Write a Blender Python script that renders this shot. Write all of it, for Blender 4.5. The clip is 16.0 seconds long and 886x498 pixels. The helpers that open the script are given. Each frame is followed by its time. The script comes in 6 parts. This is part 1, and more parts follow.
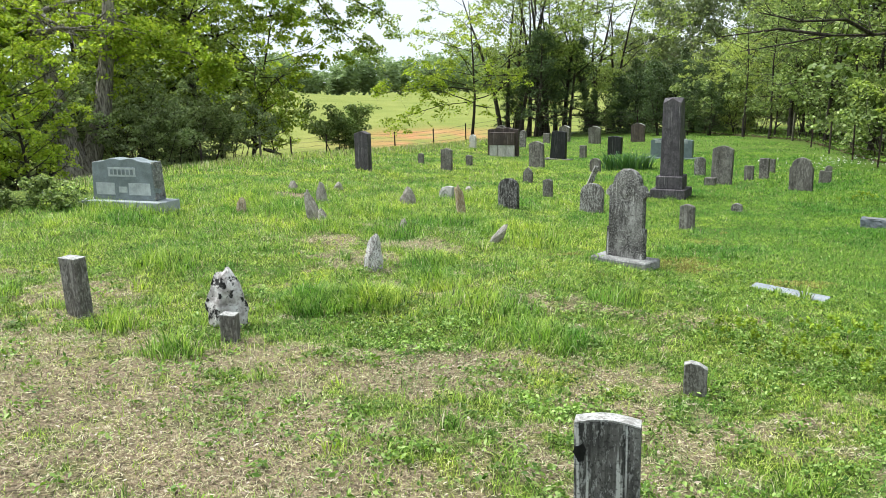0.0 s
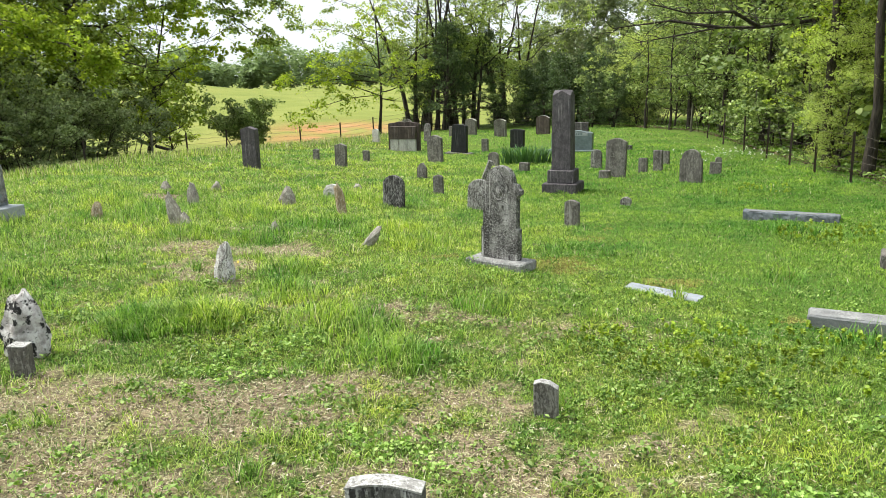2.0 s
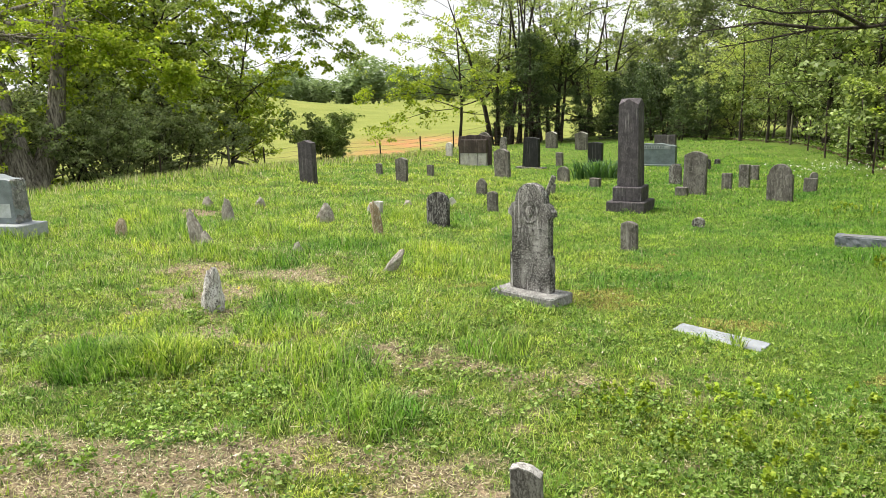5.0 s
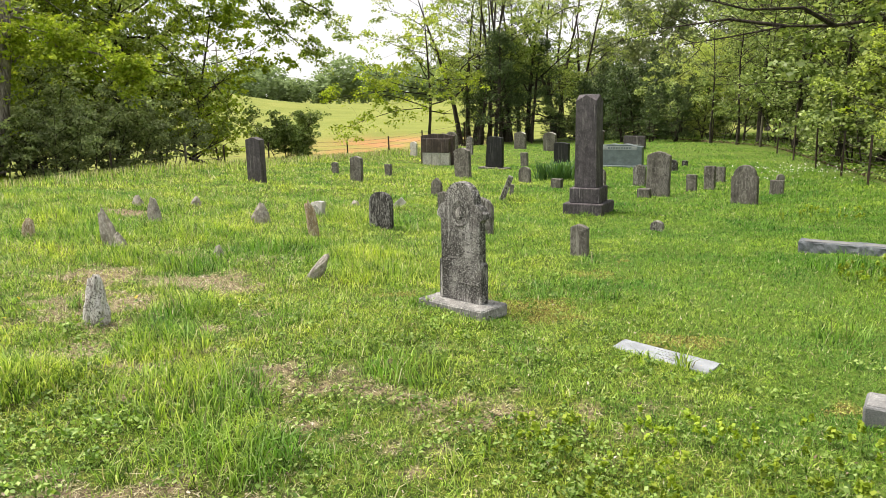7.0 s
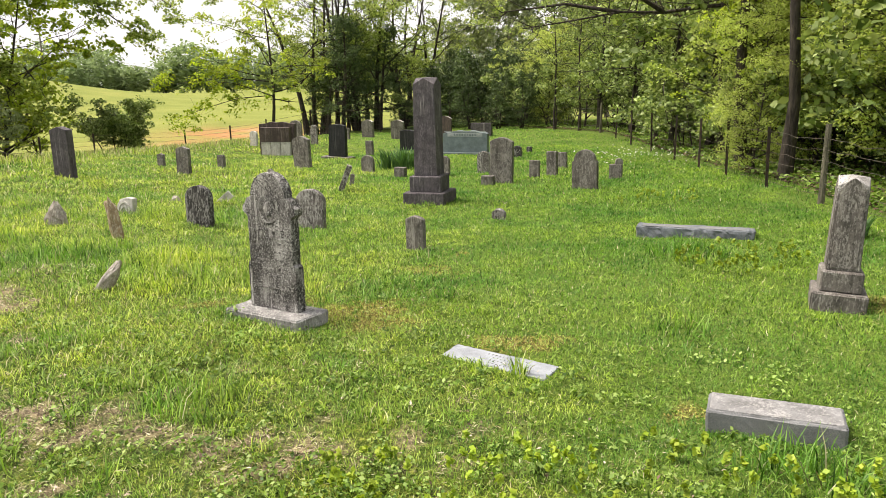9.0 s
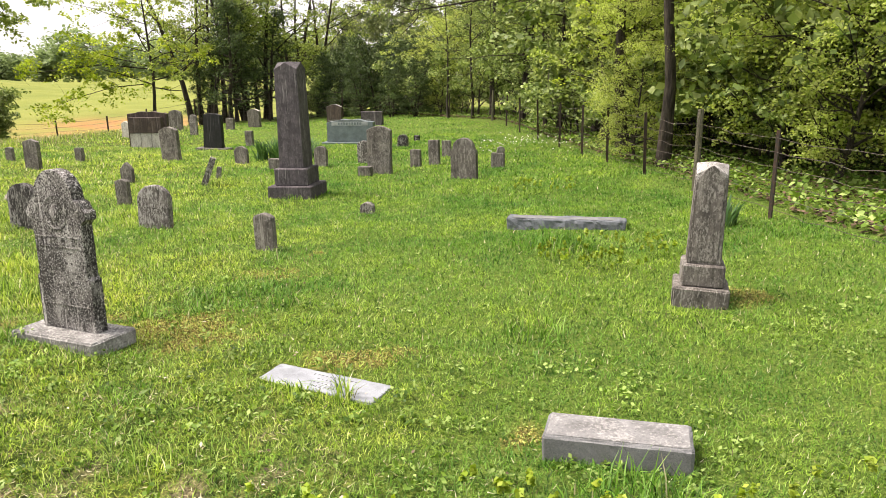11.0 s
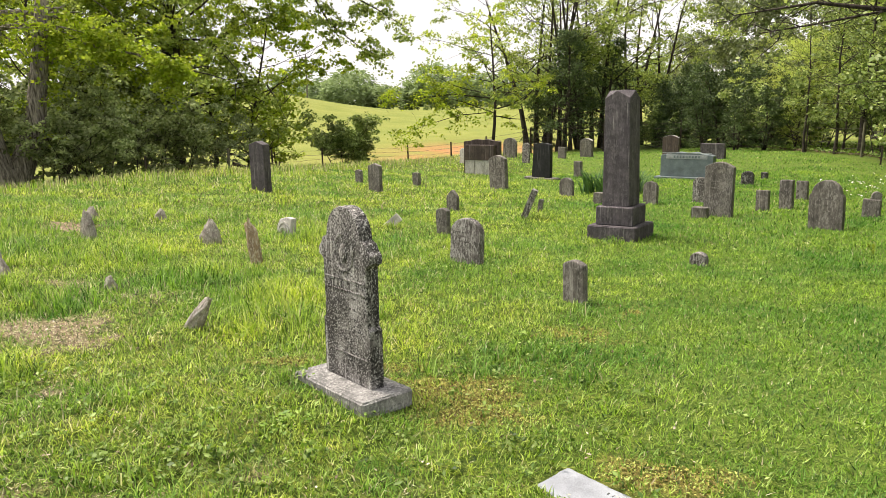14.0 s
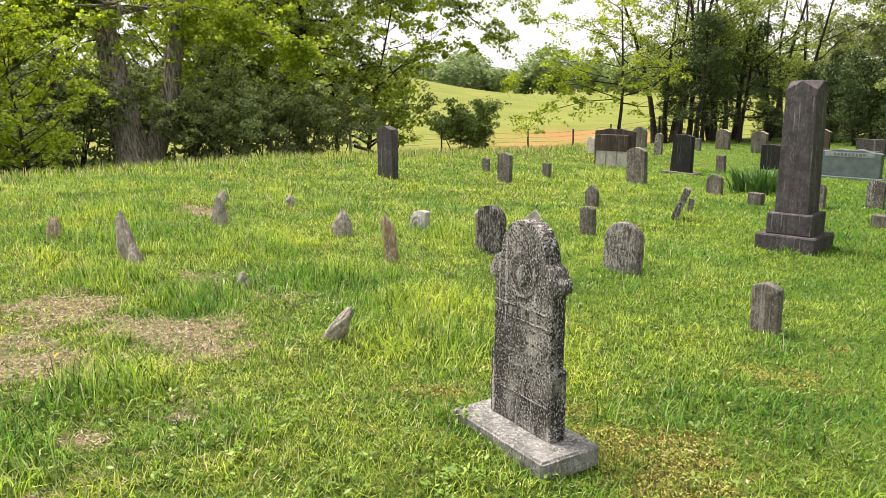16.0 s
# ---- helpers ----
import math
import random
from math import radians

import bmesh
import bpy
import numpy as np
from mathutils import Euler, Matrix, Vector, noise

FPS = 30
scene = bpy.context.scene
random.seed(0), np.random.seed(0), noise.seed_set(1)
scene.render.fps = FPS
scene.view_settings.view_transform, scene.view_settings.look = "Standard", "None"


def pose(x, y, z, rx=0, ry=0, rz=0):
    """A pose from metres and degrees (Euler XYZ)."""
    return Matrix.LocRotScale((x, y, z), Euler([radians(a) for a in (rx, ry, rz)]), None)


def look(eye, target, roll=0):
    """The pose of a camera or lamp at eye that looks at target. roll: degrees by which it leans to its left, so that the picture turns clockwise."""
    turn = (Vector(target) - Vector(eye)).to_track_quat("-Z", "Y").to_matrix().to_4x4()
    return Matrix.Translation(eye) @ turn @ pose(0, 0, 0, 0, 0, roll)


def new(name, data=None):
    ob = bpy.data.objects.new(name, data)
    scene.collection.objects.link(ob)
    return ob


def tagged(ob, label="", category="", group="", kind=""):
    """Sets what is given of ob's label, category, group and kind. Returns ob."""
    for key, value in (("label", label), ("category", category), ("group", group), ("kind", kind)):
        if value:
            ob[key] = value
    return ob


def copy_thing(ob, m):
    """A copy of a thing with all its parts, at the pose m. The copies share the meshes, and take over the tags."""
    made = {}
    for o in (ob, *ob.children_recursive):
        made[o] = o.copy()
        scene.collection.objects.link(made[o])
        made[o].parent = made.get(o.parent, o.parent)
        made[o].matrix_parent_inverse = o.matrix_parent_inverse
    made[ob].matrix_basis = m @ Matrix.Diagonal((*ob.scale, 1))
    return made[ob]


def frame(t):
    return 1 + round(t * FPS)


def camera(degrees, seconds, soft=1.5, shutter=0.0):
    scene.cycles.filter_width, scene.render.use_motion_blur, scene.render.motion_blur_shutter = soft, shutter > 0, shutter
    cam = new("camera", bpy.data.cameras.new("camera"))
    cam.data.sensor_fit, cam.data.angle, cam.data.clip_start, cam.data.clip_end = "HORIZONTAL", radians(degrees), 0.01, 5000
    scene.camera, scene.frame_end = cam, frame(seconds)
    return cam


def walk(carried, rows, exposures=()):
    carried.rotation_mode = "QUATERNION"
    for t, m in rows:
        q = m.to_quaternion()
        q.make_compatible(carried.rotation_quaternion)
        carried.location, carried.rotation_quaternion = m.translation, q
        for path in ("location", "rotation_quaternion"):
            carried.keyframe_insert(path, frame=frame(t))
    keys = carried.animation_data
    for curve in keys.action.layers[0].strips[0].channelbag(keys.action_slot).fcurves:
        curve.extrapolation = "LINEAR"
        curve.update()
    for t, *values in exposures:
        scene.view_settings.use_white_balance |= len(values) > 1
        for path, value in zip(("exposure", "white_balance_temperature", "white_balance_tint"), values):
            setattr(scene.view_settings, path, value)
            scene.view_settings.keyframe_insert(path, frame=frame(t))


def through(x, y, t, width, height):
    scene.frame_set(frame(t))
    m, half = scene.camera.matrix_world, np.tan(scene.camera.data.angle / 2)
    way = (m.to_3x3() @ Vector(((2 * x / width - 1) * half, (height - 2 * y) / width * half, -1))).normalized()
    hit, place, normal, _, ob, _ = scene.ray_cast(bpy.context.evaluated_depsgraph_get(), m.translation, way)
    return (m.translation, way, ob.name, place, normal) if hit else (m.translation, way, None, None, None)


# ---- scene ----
cam = camera(60.4, 16.0, soft=0.45)
PATH = [
    (0, (-0.003, 0.012, 1.717), (-0.015, 1.967, 1.299), -0.8),
    (0.5, (0.2, 0.126, 1.702), (0.235, 2.079, 1.272), -1.06),
    (1, (0.337, 0.239, 1.694), (0.429, 2.186, 1.25), -1.07),
    (1.5, (0.455, 0.417, 1.701), (0.626, 2.358, 1.251), -1.27),
    (2, (0.61, 0.561, 1.703), (0.8, 2.504, 1.264), -0.97),
    (2.5, (0.803, 0.696, 1.679), (0.918, 2.648, 1.257), -0.75),
    (3, (0.924, 0.857, 1.658), (0.965, 2.814, 1.248), -0.93),
    (3.2, (0.966, 0.947, 1.641), (0.979, 2.906, 1.236), -1.07),
    (5.3, (1.423, 1.615, 1.59), (1.368, 3.575, 1.193), -1.61),
    (5.5, (1.454, 1.687, 1.567), (1.405, 3.647, 1.171), -1.58),
    (6, (1.563, 1.932, 1.532), (1.529, 3.892, 1.137), -1.31),
    (6.5, (1.676, 2.07, 1.51), (1.657, 4.03, 1.114), -1.23),
    (7, (1.823, 2.236, 1.489), (1.826, 4.196, 1.093), -1.02),
    (7.5, (1.922, 2.392, 1.478), (1.964, 4.352, 1.082), -0.93),
    (8, (1.977, 2.582, 1.442), (2.095, 4.537, 1.04), -0.84),
    (8.5, (2.052, 2.76, 1.438), (2.281, 4.703, 1.025), -0.88),
    (9, (2.179, 2.923, 1.398), (2.547, 4.842, 0.969), -0.97),
    (9.5, (2.37, 3.067, 1.391), (2.894, 4.944, 0.942), -1.06),
    (9.7, (2.456, 3.099, 1.384), (3.047, 4.955, 0.927), -1.01),
    (11.8, (2.938, 3.615, 1.331), (3.536, 5.467, 0.869), -0.97),
    (12, (2.982, 3.674, 1.332), (3.495, 5.554, 0.88), -1.11),
    (12.5, (3.074, 3.832, 1.337), (3.38, 5.764, 0.915), -1.19),
    (13, (3.1, 3.973, 1.327), (3.204, 5.93, 0.93), -1.31),
    (13.5, (3.075, 4.116, 1.329), (2.999, 6.078, 0.947), -1.22),
    (14, (2.991, 4.344, 1.339), (2.762, 6.295, 0.964), -0.99),
    (14.5, (2.927, 4.485, 1.335), (2.594, 6.421, 0.96), -0.8),
    (15, (2.802, 4.683, 1.343), (2.401, 6.603, 0.957), -0.44),
    (15.5, (2.668, 4.861, 1.363), (2.212, 6.768, 0.965), -0.11),
    (16, (2.481, 5.008, 1.381), (1.98, 6.899, 0.967), 0.06),
]
TONE = [(0.0, 0.67, 5920, 5), (2.0, 0.70, 6230, 6), (5.5, 0.72, 6620, 10), (9.0, 0.73, 6850, 15), (11.9, 0.90, 6880, 19), (12.5, 0.82, 6880, 18), (13.5, 0.73, 6900, 16), (16.0, 0.74, 6900, 14)]
walk(cam, [(t, look(eye, target, roll)) for t, eye, target, roll in PATH], TONE)

# ---- world and sun ----
SUN_EL, SUN_AZ = 60.0, -70.0      # degrees up, degrees clockwise from +y
world = bpy.data.worlds.new("sky")
scene.world = world
world.use_nodes = True
wn = world.node_tree
wn.nodes.clear()
w_out = wn.nodes.new("ShaderNodeOutputWorld")
w_bg = wn.nodes.new("ShaderNodeBackground")
w_sky = wn.nodes.new("ShaderNodeTexSky")
w_sky.sky_type = "NISHITA"
w_sky.sun_disc = False
w_sky.sun_elevation = radians(SUN_EL)
w_sky.sun_rotation = radians(SUN_AZ)
w_sky.dust_density = 4.0
w_mix = wn.nodes.new("ShaderNodeMix")
w_mix.data_type = "RGBA"
w_mix.inputs[0].default_value = 0.8
w_mix.inputs[7].default_value = (9.3, 9.5, 9.7, 1.0)   # thin bright overcast over the blue
wn.links.new(w_sky.outputs[0], w_mix.inputs[6])
wn.links.new(w_mix.outputs[2], w_bg.inputs[0])
w_bg.inputs[1].default_value = 0.083
wn.links.new(w_bg.outputs[0], w_out.inputs[0])
sun = new("sun", bpy.data.lights.new("sun", "SUN"))
sun.data.energy = 4.8
sun.data.angle = radians(24)
sun.data.color = (1.0, 0.95, 0.86)
_el, _az = radians(SUN_EL), radians(SUN_AZ)
SUN_WAY = Vector((math.sin(_az) * math.cos(_el), math.cos(_az) * math.cos(_el), math.sin(_el)))
sun.matrix_world = look(SUN_WAY * 50, (0, 0, 0))


# ---- material tools ----
class Nodes:
    """A short way to write node trees."""

    def __init__(self, name):
        self.m = bpy.data.materials.new(name)
        self.m.use_nodes = True
        self.t = self.m.node_tree
        self.t.nodes.clear()
        self.out = self.t.nodes.new("ShaderNodeOutputMaterial")

    def n(self, kind, **inputs):
        node = self.t.nodes.new(kind)
        for k, v in inputs.items():
            self.put(node.inputs[k.replace("_", " ")], v)
        return node

    def put(self, socket, v):
        if isinstance(v, bpy.types.NodeSocket):
            self.t.links.new(v, socket)
        elif isinstance(v, (tuple, list)) and len(v) == 3 and socket.type == "RGBA":
            socket.default_value = (*v, 1.0)
        else:
            socket.default_value = v

    def noise(self, where, scale, detail=4.0, rough=0.55):
        return self.n("ShaderNodeTexNoise", Vector=where, Scale=scale, Detail=detail, Roughness=rough).outputs[0]

    def ramp(self, fac, stops):
        r = self.n("ShaderNodeValToRGB", Fac=fac)
        e = r.color_ramp.elements
        while len(e) < len(stops):
            e.new(0.5)
        for el, (p, c) in zip(e, stops):
            el.position = p
            el.color = (*c, 1.0) if isinstance(c, tuple) else (c, c, c, 1.0)
        return r.outputs[0]

    def mix(self, fac, a, b, mode="MIX"):
        x = self.t.nodes.new("ShaderNodeMix")
        x.data_type, x.blend_type = "RGBA", mode
        for i, v in ((0, fac), (6, a), (7, b)):
            self.put(x.inputs[i], v)
        return x.outputs[2]

    def math(self, op, a, b=0.0):
        x = self.t.nodes.new("ShaderNodeMath")
        x.operation = op
        self.put(x.inputs[0], a)
        self.put(x.inputs[1], b)
        return x.outputs[0]

    def mapped(self, scale):
        """Object coordinates, shifted per object so that no two stones are alike."""
        co = self.n("ShaderNodeTexCoord").outputs["Object"]
        rnd = self.n("ShaderNodeObjectInfo").outputs["Random"]
        shift = self.n("ShaderNodeCombineXYZ", X=self.math("MULTIPLY", rnd, 37.0), Y=self.math("MULTIPLY", rnd, 19.0), Z=self.math("MULTIPLY", rnd, 11.0)).outputs[0]
        v = self.t.nodes.new("ShaderNodeVectorMath")
        v.operation = "ADD"
        self.t.links.new(co, v.inputs[0])
        self.t.links.new(shift, v.inputs[1])
        m = self.n("ShaderNodeMapping", Vector=v.outputs[0], Scale=scale)
        return m.outputs[0]

    def finish(self, color, rough=0.8, bump=None, strength=0.4, distance=0.01, metal=0.0, translucent=None, spec=0.3):
        p = self.n("ShaderNodeBsdfPrincipled", Base_Color=color, Roughness=rough, Metallic=metal)
        p.inputs["Specular IOR Level"].default_value = spec
        if bump is not None:
            b = self.n("ShaderNodeBump", Height=bump, Strength=strength, Distance=distance)
            self.t.links.new(b.outputs[0], p.inputs["Normal"])
        shader = p.outputs[0]
        if translucent is not None:
            tr = self.n("ShaderNodeBsdfTranslucent", Color=translucent[0])
            mx = self.n("ShaderNodeMixShader", Fac=translucent[1])
            self.t.links.new(shader, mx.inputs[1])
            self.t.links.new(tr.outputs[0], mx.inputs[2])
            shader = mx.outputs[0]
        self.t.links.new(shader, self.out.inputs[0])
        return self.m


def stone_material(name, pale, mid, dark, lichen=0.35, streak=0.5, lichen_color=(0.62, 0.62, 0.58), spots=0.3, rough=0.9):
    """Weathered stone: mottled body, dark run-off streaks, crusts of pale lichen, black specks."""
    k = Nodes(name)
    v = k.mapped((1, 1, 1))
    body = k.ramp(k.noise(v, 9.0, 6.0, 0.65), [(0.3, dark), (0.52, mid), (0.75, pale)])
    run = k.noise(k.mapped((22.0, 22.0, 1.6)), 1.0, 5.0, 0.6)
    body = k.mix(k.math("MULTIPLY", k.ramp(run, [(0.45, 0.0), (0.62, 1.0)]), streak), body, tuple(c * 0.45 for c in dark))
    pale_run = k.noise(k.mapped((30.0, 30.0, 1.2)), 1.0, 3.0, 0.5)
    body = k.mix(k.math("MULTIPLY", k.ramp(pale_run, [(0.66 - 0.08 * streak, 0.0), (0.71 - 0.06 * streak, 1.0)]), streak * 0.8), body, lichen_color)
    crust = k.noise(k.mapped((1.0, 1.0, 0.35)), 62.0, 8.0, 0.75)
    big = k.noise(k.mapped((2.2, 2.2, 0.8)), 2.6, 4.0, 0.6)
    mask = k.ramp(k.math("ADD", crust, k.math("MULTIPLY", big, 0.34)), [(0.72 - 0.16 * lichen, 0.0), (0.78 - 0.14 * lichen, 1.0)])
    body = k.mix(k.math("MULTIPLY", mask, min(1.0, lichen * 1.7)), body, lichen_color)
    speck = k.ramp(k.noise(v, 80.0, 3.0, 0.6), [(0.56, 0.0), (0.61, 1.0)])
    body = k.mix(k.math("MULTIPLY", speck, spots), body, tuple(c * 0.3 for c in dark))
    height = k.math("ADD", k.math("MULTIPLY", crust, 0.6), k.noise(v, 120.0, 4.0, 0.7))
    return k.finish(body, rough, height, 0.55, 0.006)


STONE_GREY = stone_material("weathered_marble", (0.22, 0.20, 0.185), (0.12, 0.108, 0.10), (0.045, 0.04, 0.037), 0.40, 0.4, (0.48, 0.465, 0.44), 0.95)
STONE_BROWN = stone_material("brown_weathered_stone", (0.212, 0.192, 0.172), (0.128, 0.116, 0.104), (0.064, 0.058, 0.052), 0.25, 0.5, (0.42, 0.40, 0.37), 0.5)
STONE_OBELISK = stone_material("purple_grey_granite", (0.125, 0.110, 0.118), (0.082, 0.072, 0.079), (0.046, 0.041, 0.046), 0.08, 0.4, (0.45, 0.43, 0.42), 0.3)
STONE_BLACK = stone_material("blackened_lichened_marble", (0.085, 0.08, 0.076), (0.035, 0.032, 0.031), (0.014, 0.013, 0.013), 0.28, 0.35, (0.46, 0.45, 0.43), 0.6)
STONE_STREAK = stone_material("rain_streaked_marble", (0.20, 0.19, 0.182), (0.11, 0.104, 0.10), (0.05, 0.047, 0.046), 0.22, 0.95, (0.55, 0.54, 0.53), 0.6)
STONE_SLATE = stone_material("blackened_slate", (0.035, 0.035, 0.038), (0.018, 0.018, 0.02), (0.008, 0.008, 0.009), 0.0, 0.5, (0.12, 0.12, 0.12), 0.2, 0.55)
STONE_PALE = stone_material("pale_worn_marble", (0.55, 0.53, 0.50), (0.42, 0.40, 0.37), (0.26, 0.25, 0.23), 0.3, 0.15, (0.68, 0.67, 0.63), 0.25)
STONE_BASE = stone_material("worn_limestone_base", (0.345, 0.342, 0.33), (0.19, 0.188, 0.182), (0.07, 0.069, 0.066), 0.25, 0.1, (0.60, 0.59, 0.56), 0.45)
FIELD_STONE = stone_material("lichened_fieldstone", (0.36, 0.325, 0.285), (0.25, 0.222, 0.19), (0.12, 0.104, 0.088), 0.35, 0.1, (0.50, 0.48, 0.43), 0.3)
FIELD_WHITE = stone_material("white_lichened_fieldstone", (0.56, 0.53, 0.50), (0.34, 0.31, 0.29), (0.10, 0.09, 0.085), 0.45, 0.3, (0.70, 0.68, 0.66), 0.95)


def blotched_material():
    """White crust broken by black blotches."""
    k = Nodes("blotched_white_fieldstone")
    v = k.mapped((1, 1, 1))
    c = k.ramp(k.noise(v, 14.0, 6.0, 0.7), [(0.35, (0.20, 0.18, 0.17)), (0.5, (0.42, 0.39, 0.38)), (0.62, (0.62, 0.60, 0.59))])
    c = k.mix(k.ramp(k.noise(v, 9.0, 5.0, 0.7), [(0.52, 0.0), (0.56, 1.0)]), c, (0.018, 0.017, 0.017))
    c = k.mix(k.ramp(k.noise(v, 40.0, 3.0, 0.6), [(0.60, 0.0), (0.66, 1.0)]), c, (0.05, 0.047, 0.045))
    return k.finish(c, 0.95, k.noise(v, 45.0, 8.0, 0.75), 0.8, 0.01)


def speckled_material():
    """Grey marble with pale runs down its face, a brown bloom and small black lichen specks."""
    k = Nodes("speckled_marble")
    v = k.mapped((1, 1, 1))
    c = k.ramp(k.noise(k.mapped((1.5, 1.5, 0.7)), 4.0, 6.0, 0.65), [(0.45, (0.036, 0.033, 0.031)), (0.54, (0.13, 0.122, 0.116)), (0.67, (0.36, 0.35, 0.335))])
    c = k.mix(k.ramp(k.noise(k.mapped((34.0, 34.0, 1.5)), 1.0, 4.0, 0.6), [(0.56, 0.0), (0.63, 0.8)]), c, (0.50, 0.485, 0.465))
    c = k.mix(k.ramp(k.noise(k.mapped((26.0, 26.0, 2.2)), 1.0, 5.0, 0.65), [(0.55, 0.0), (0.68, 0.7)]), c, (0.055, 0.047, 0.042))
    c = k.mix(k.ramp(k.noise(k.mapped((1.0, 1.0, 0.6)), 150.0, 3.0, 0.65), [(0.56, 0.0), (0.60, 0.85)]), c, (0.60, 0.59, 0.57))
    amount = k.math("ADD", k.noise(v, 88.0, 3.0, 0.6), k.math("MULTIPLY", k.noise(v, 5.0, 3.0, 0.6), 0.34))
    c = k.mix(k.ramp(amount, [(0.715, 0.0), (0.74, 0.97)]), c, (0.012, 0.011, 0.011))
    return k.finish(c, 0.9, k.math("ADD", k.noise(v, 60.0, 8.0, 0.75), k.noise(v, 160.0, 4.0, 0.7)), 0.5, 0.005)


MARBLE = speckled_material()
FIELD_BLOTCH = blotched_material()
FIELD_RED = stone_material("rusty_sandstone", (0.42, 0.33, 0.205), (0.31, 0.225, 0.135), (0.16, 0.11, 0.07), 0.4, 0.2, (0.55, 0.50, 0.40), 0.35)
BRONZE_BROWN = stone_material("brown_stained_granite", (0.11, 0.08, 0.068), (0.075, 0.055, 0.047), (0.045, 0.034, 0.03), 0.08, 0.5, (0.25, 0.22, 0.2), 0.2, 0.7)
LICHEN_TOP = stone_material("pale_lichen_crust", (0.40, 0.39, 0.375), (0.27, 0.26, 0.245), (0.11, 0.10, 0.095), 0.4, 0.0, (0.50, 0.49, 0.47), 0.6)


def granite_material(name, a, b, rough):
    k = Nodes(name)
    v = k.mapped((1, 1, 1))
    grain = k.noise(v, 210.0, 2.0, 0.8)
    c = k.ramp(grain, [(0.35, a), (0.65, b)])
    stain = k.ramp(k.noise(v, 6.0, 5.0, 0.6), [(0.35, 0.62), (0.65, 1.0)])
    c = k.mix(1.0, c, stain, "MULTIPLY")
    return k.finish(c, rough, grain, 0.15, 0.003, spec=0.5)


GRANITE_BLUE = granite_material("blue_grey_granite", (0.14, 0.168, 0.182), (0.25, 0.285, 0.30), 0.55)
GRANITE_FROST = granite_material("frosted_panel_granite", (0.38, 0.41, 0.42), (0.54, 0.57, 0.58), 0.9)
GRANITE_PALE = granite_material("frosted_granite", (0.26, 0.285, 0.30), (0.46, 0.485, 0.50), 0.85)
GRANITE_GREEN = granite_material("green_grey_granite", (0.105, 0.14, 0.15), (0.18, 0.22, 0.235), 0.5)
GRANITE_ROCK = granite_material("rock_faced_blue_granite", (0.075, 0.085, 0.098), (0.21, 0.23, 0.255), 0.85)
GRANITE_PLATE = granite_material("pale_plate_granite", (0.22, 0.24, 0.268), (0.37, 0.395, 0.428), 0.85)
GRANITE_DARK = granite_material("dark_engraving", (0.05, 0.052, 0.055), (0.11, 0.112, 0.115), 0.9)
MARKER_TOP = stone_material("crusted_granite_top", (0.25, 0.25, 0.25), (0.18, 0.18, 0.18), (0.10, 0.098, 0.095), 0.22, 0.0, (0.50, 0.49, 0.47), 0.3)
GRANITE_MARK = granite_material("grey_marker_granite", (0.10, 0.105, 0.11), (0.235, 0.238, 0.24), 0.85)


def leaf_material(name, a, b, c, through, glow, rough=0.5, drift_scale=1.3, drift_low=0.5, drift_high=1.2):
    """Leaf colour, varied leaf by leaf and in drifts."""
    k = Nodes(name)
    isl = k.n("ShaderNodeNewGeometry").outputs["Random Per Island"]
    col = k.ramp(isl, [(0.0, a), (0.5, b), (1.0, c)])
    pos = k.n("ShaderNodeNewGeometry").outputs["Position"]
    drift = k.ramp(k.noise(pos, drift_scale, 4.0), [(0.3, drift_low), (0.7, drift_high)])
    col = k.mix(1.0, col, drift, "MULTIPLY")
    return k.finish(col, rough, translucent=(k.mix(1.0, col, through, "MULTIPLY"), glow), spec=0.25)


LEAF_BRIGHT = leaf_material("young_spring_leaves", (0.21, 0.31, 0.03), (0.40, 0.52, 0.055), (0.62, 0.69, 0.14), (1.2, 1.2, 0.55), 0.47)
LEAF_MID = leaf_material("woodland_leaves", (0.09, 0.14, 0.04), (0.24, 0.33, 0.10), (0.48, 0.56, 0.23), (1.2, 1.2, 0.75), 0.38)
LEAF_FRESH = leaf_material("fresh_open_leaves", (0.14, 0.21, 0.04), (0.34, 0.44, 0.10), (0.58, 0.66, 0.24), (1.2, 1.2, 0.7), 0.42)
# edge maples: the sun shining through the leaves is put into this brighter colour
LEAF_SUNLIT = leaf_material("sunlit_lime_leaves", (0.32, 0.42, 0.08), (0.47, 0.57, 0.14), (0.64, 0.70, 0.27), (1.15, 1.15, 0.8), 0.58)
LEAF_DARK = leaf_material("shrub_leaves", (0.17, 0.225, 0.10), (0.30, 0.365, 0.175), (0.50, 0.555, 0.32), (1.2, 1.25, 0.8), 0.48)
LEAF_CEDAR = leaf_material("cedar_foliage", (0.045, 0.075, 0.03), (0.085, 0.13, 0.048), (0.18, 0.24, 0.085), (1.1, 1.2, 0.6), 0.15)
LEAF_PINE = leaf_material("pine_needles", (0.13, 0.165, 0.085), (0.21, 0.25, 0.12), (0.33, 0.37, 0.19), (1.1, 1.2, 0.7), 0.3)
# far trees: distance haze put into the colour, pale and low in contrast
LEAF_FAR = leaf_material("haze_paled_leaves", (0.19, 0.255, 0.125), (0.24, 0.315, 0.15), (0.30, 0.375, 0.18), (1.1, 1.15, 0.9), 0.4, 0.9, 0.14, 0.72, 1.12)
LEAF_IRIS = leaf_material("iris_blades", (0.05, 0.12, 0.04), (0.08, 0.17, 0.06), (0.14, 0.25, 0.09), (1.2, 1.3, 0.6), 0.3)
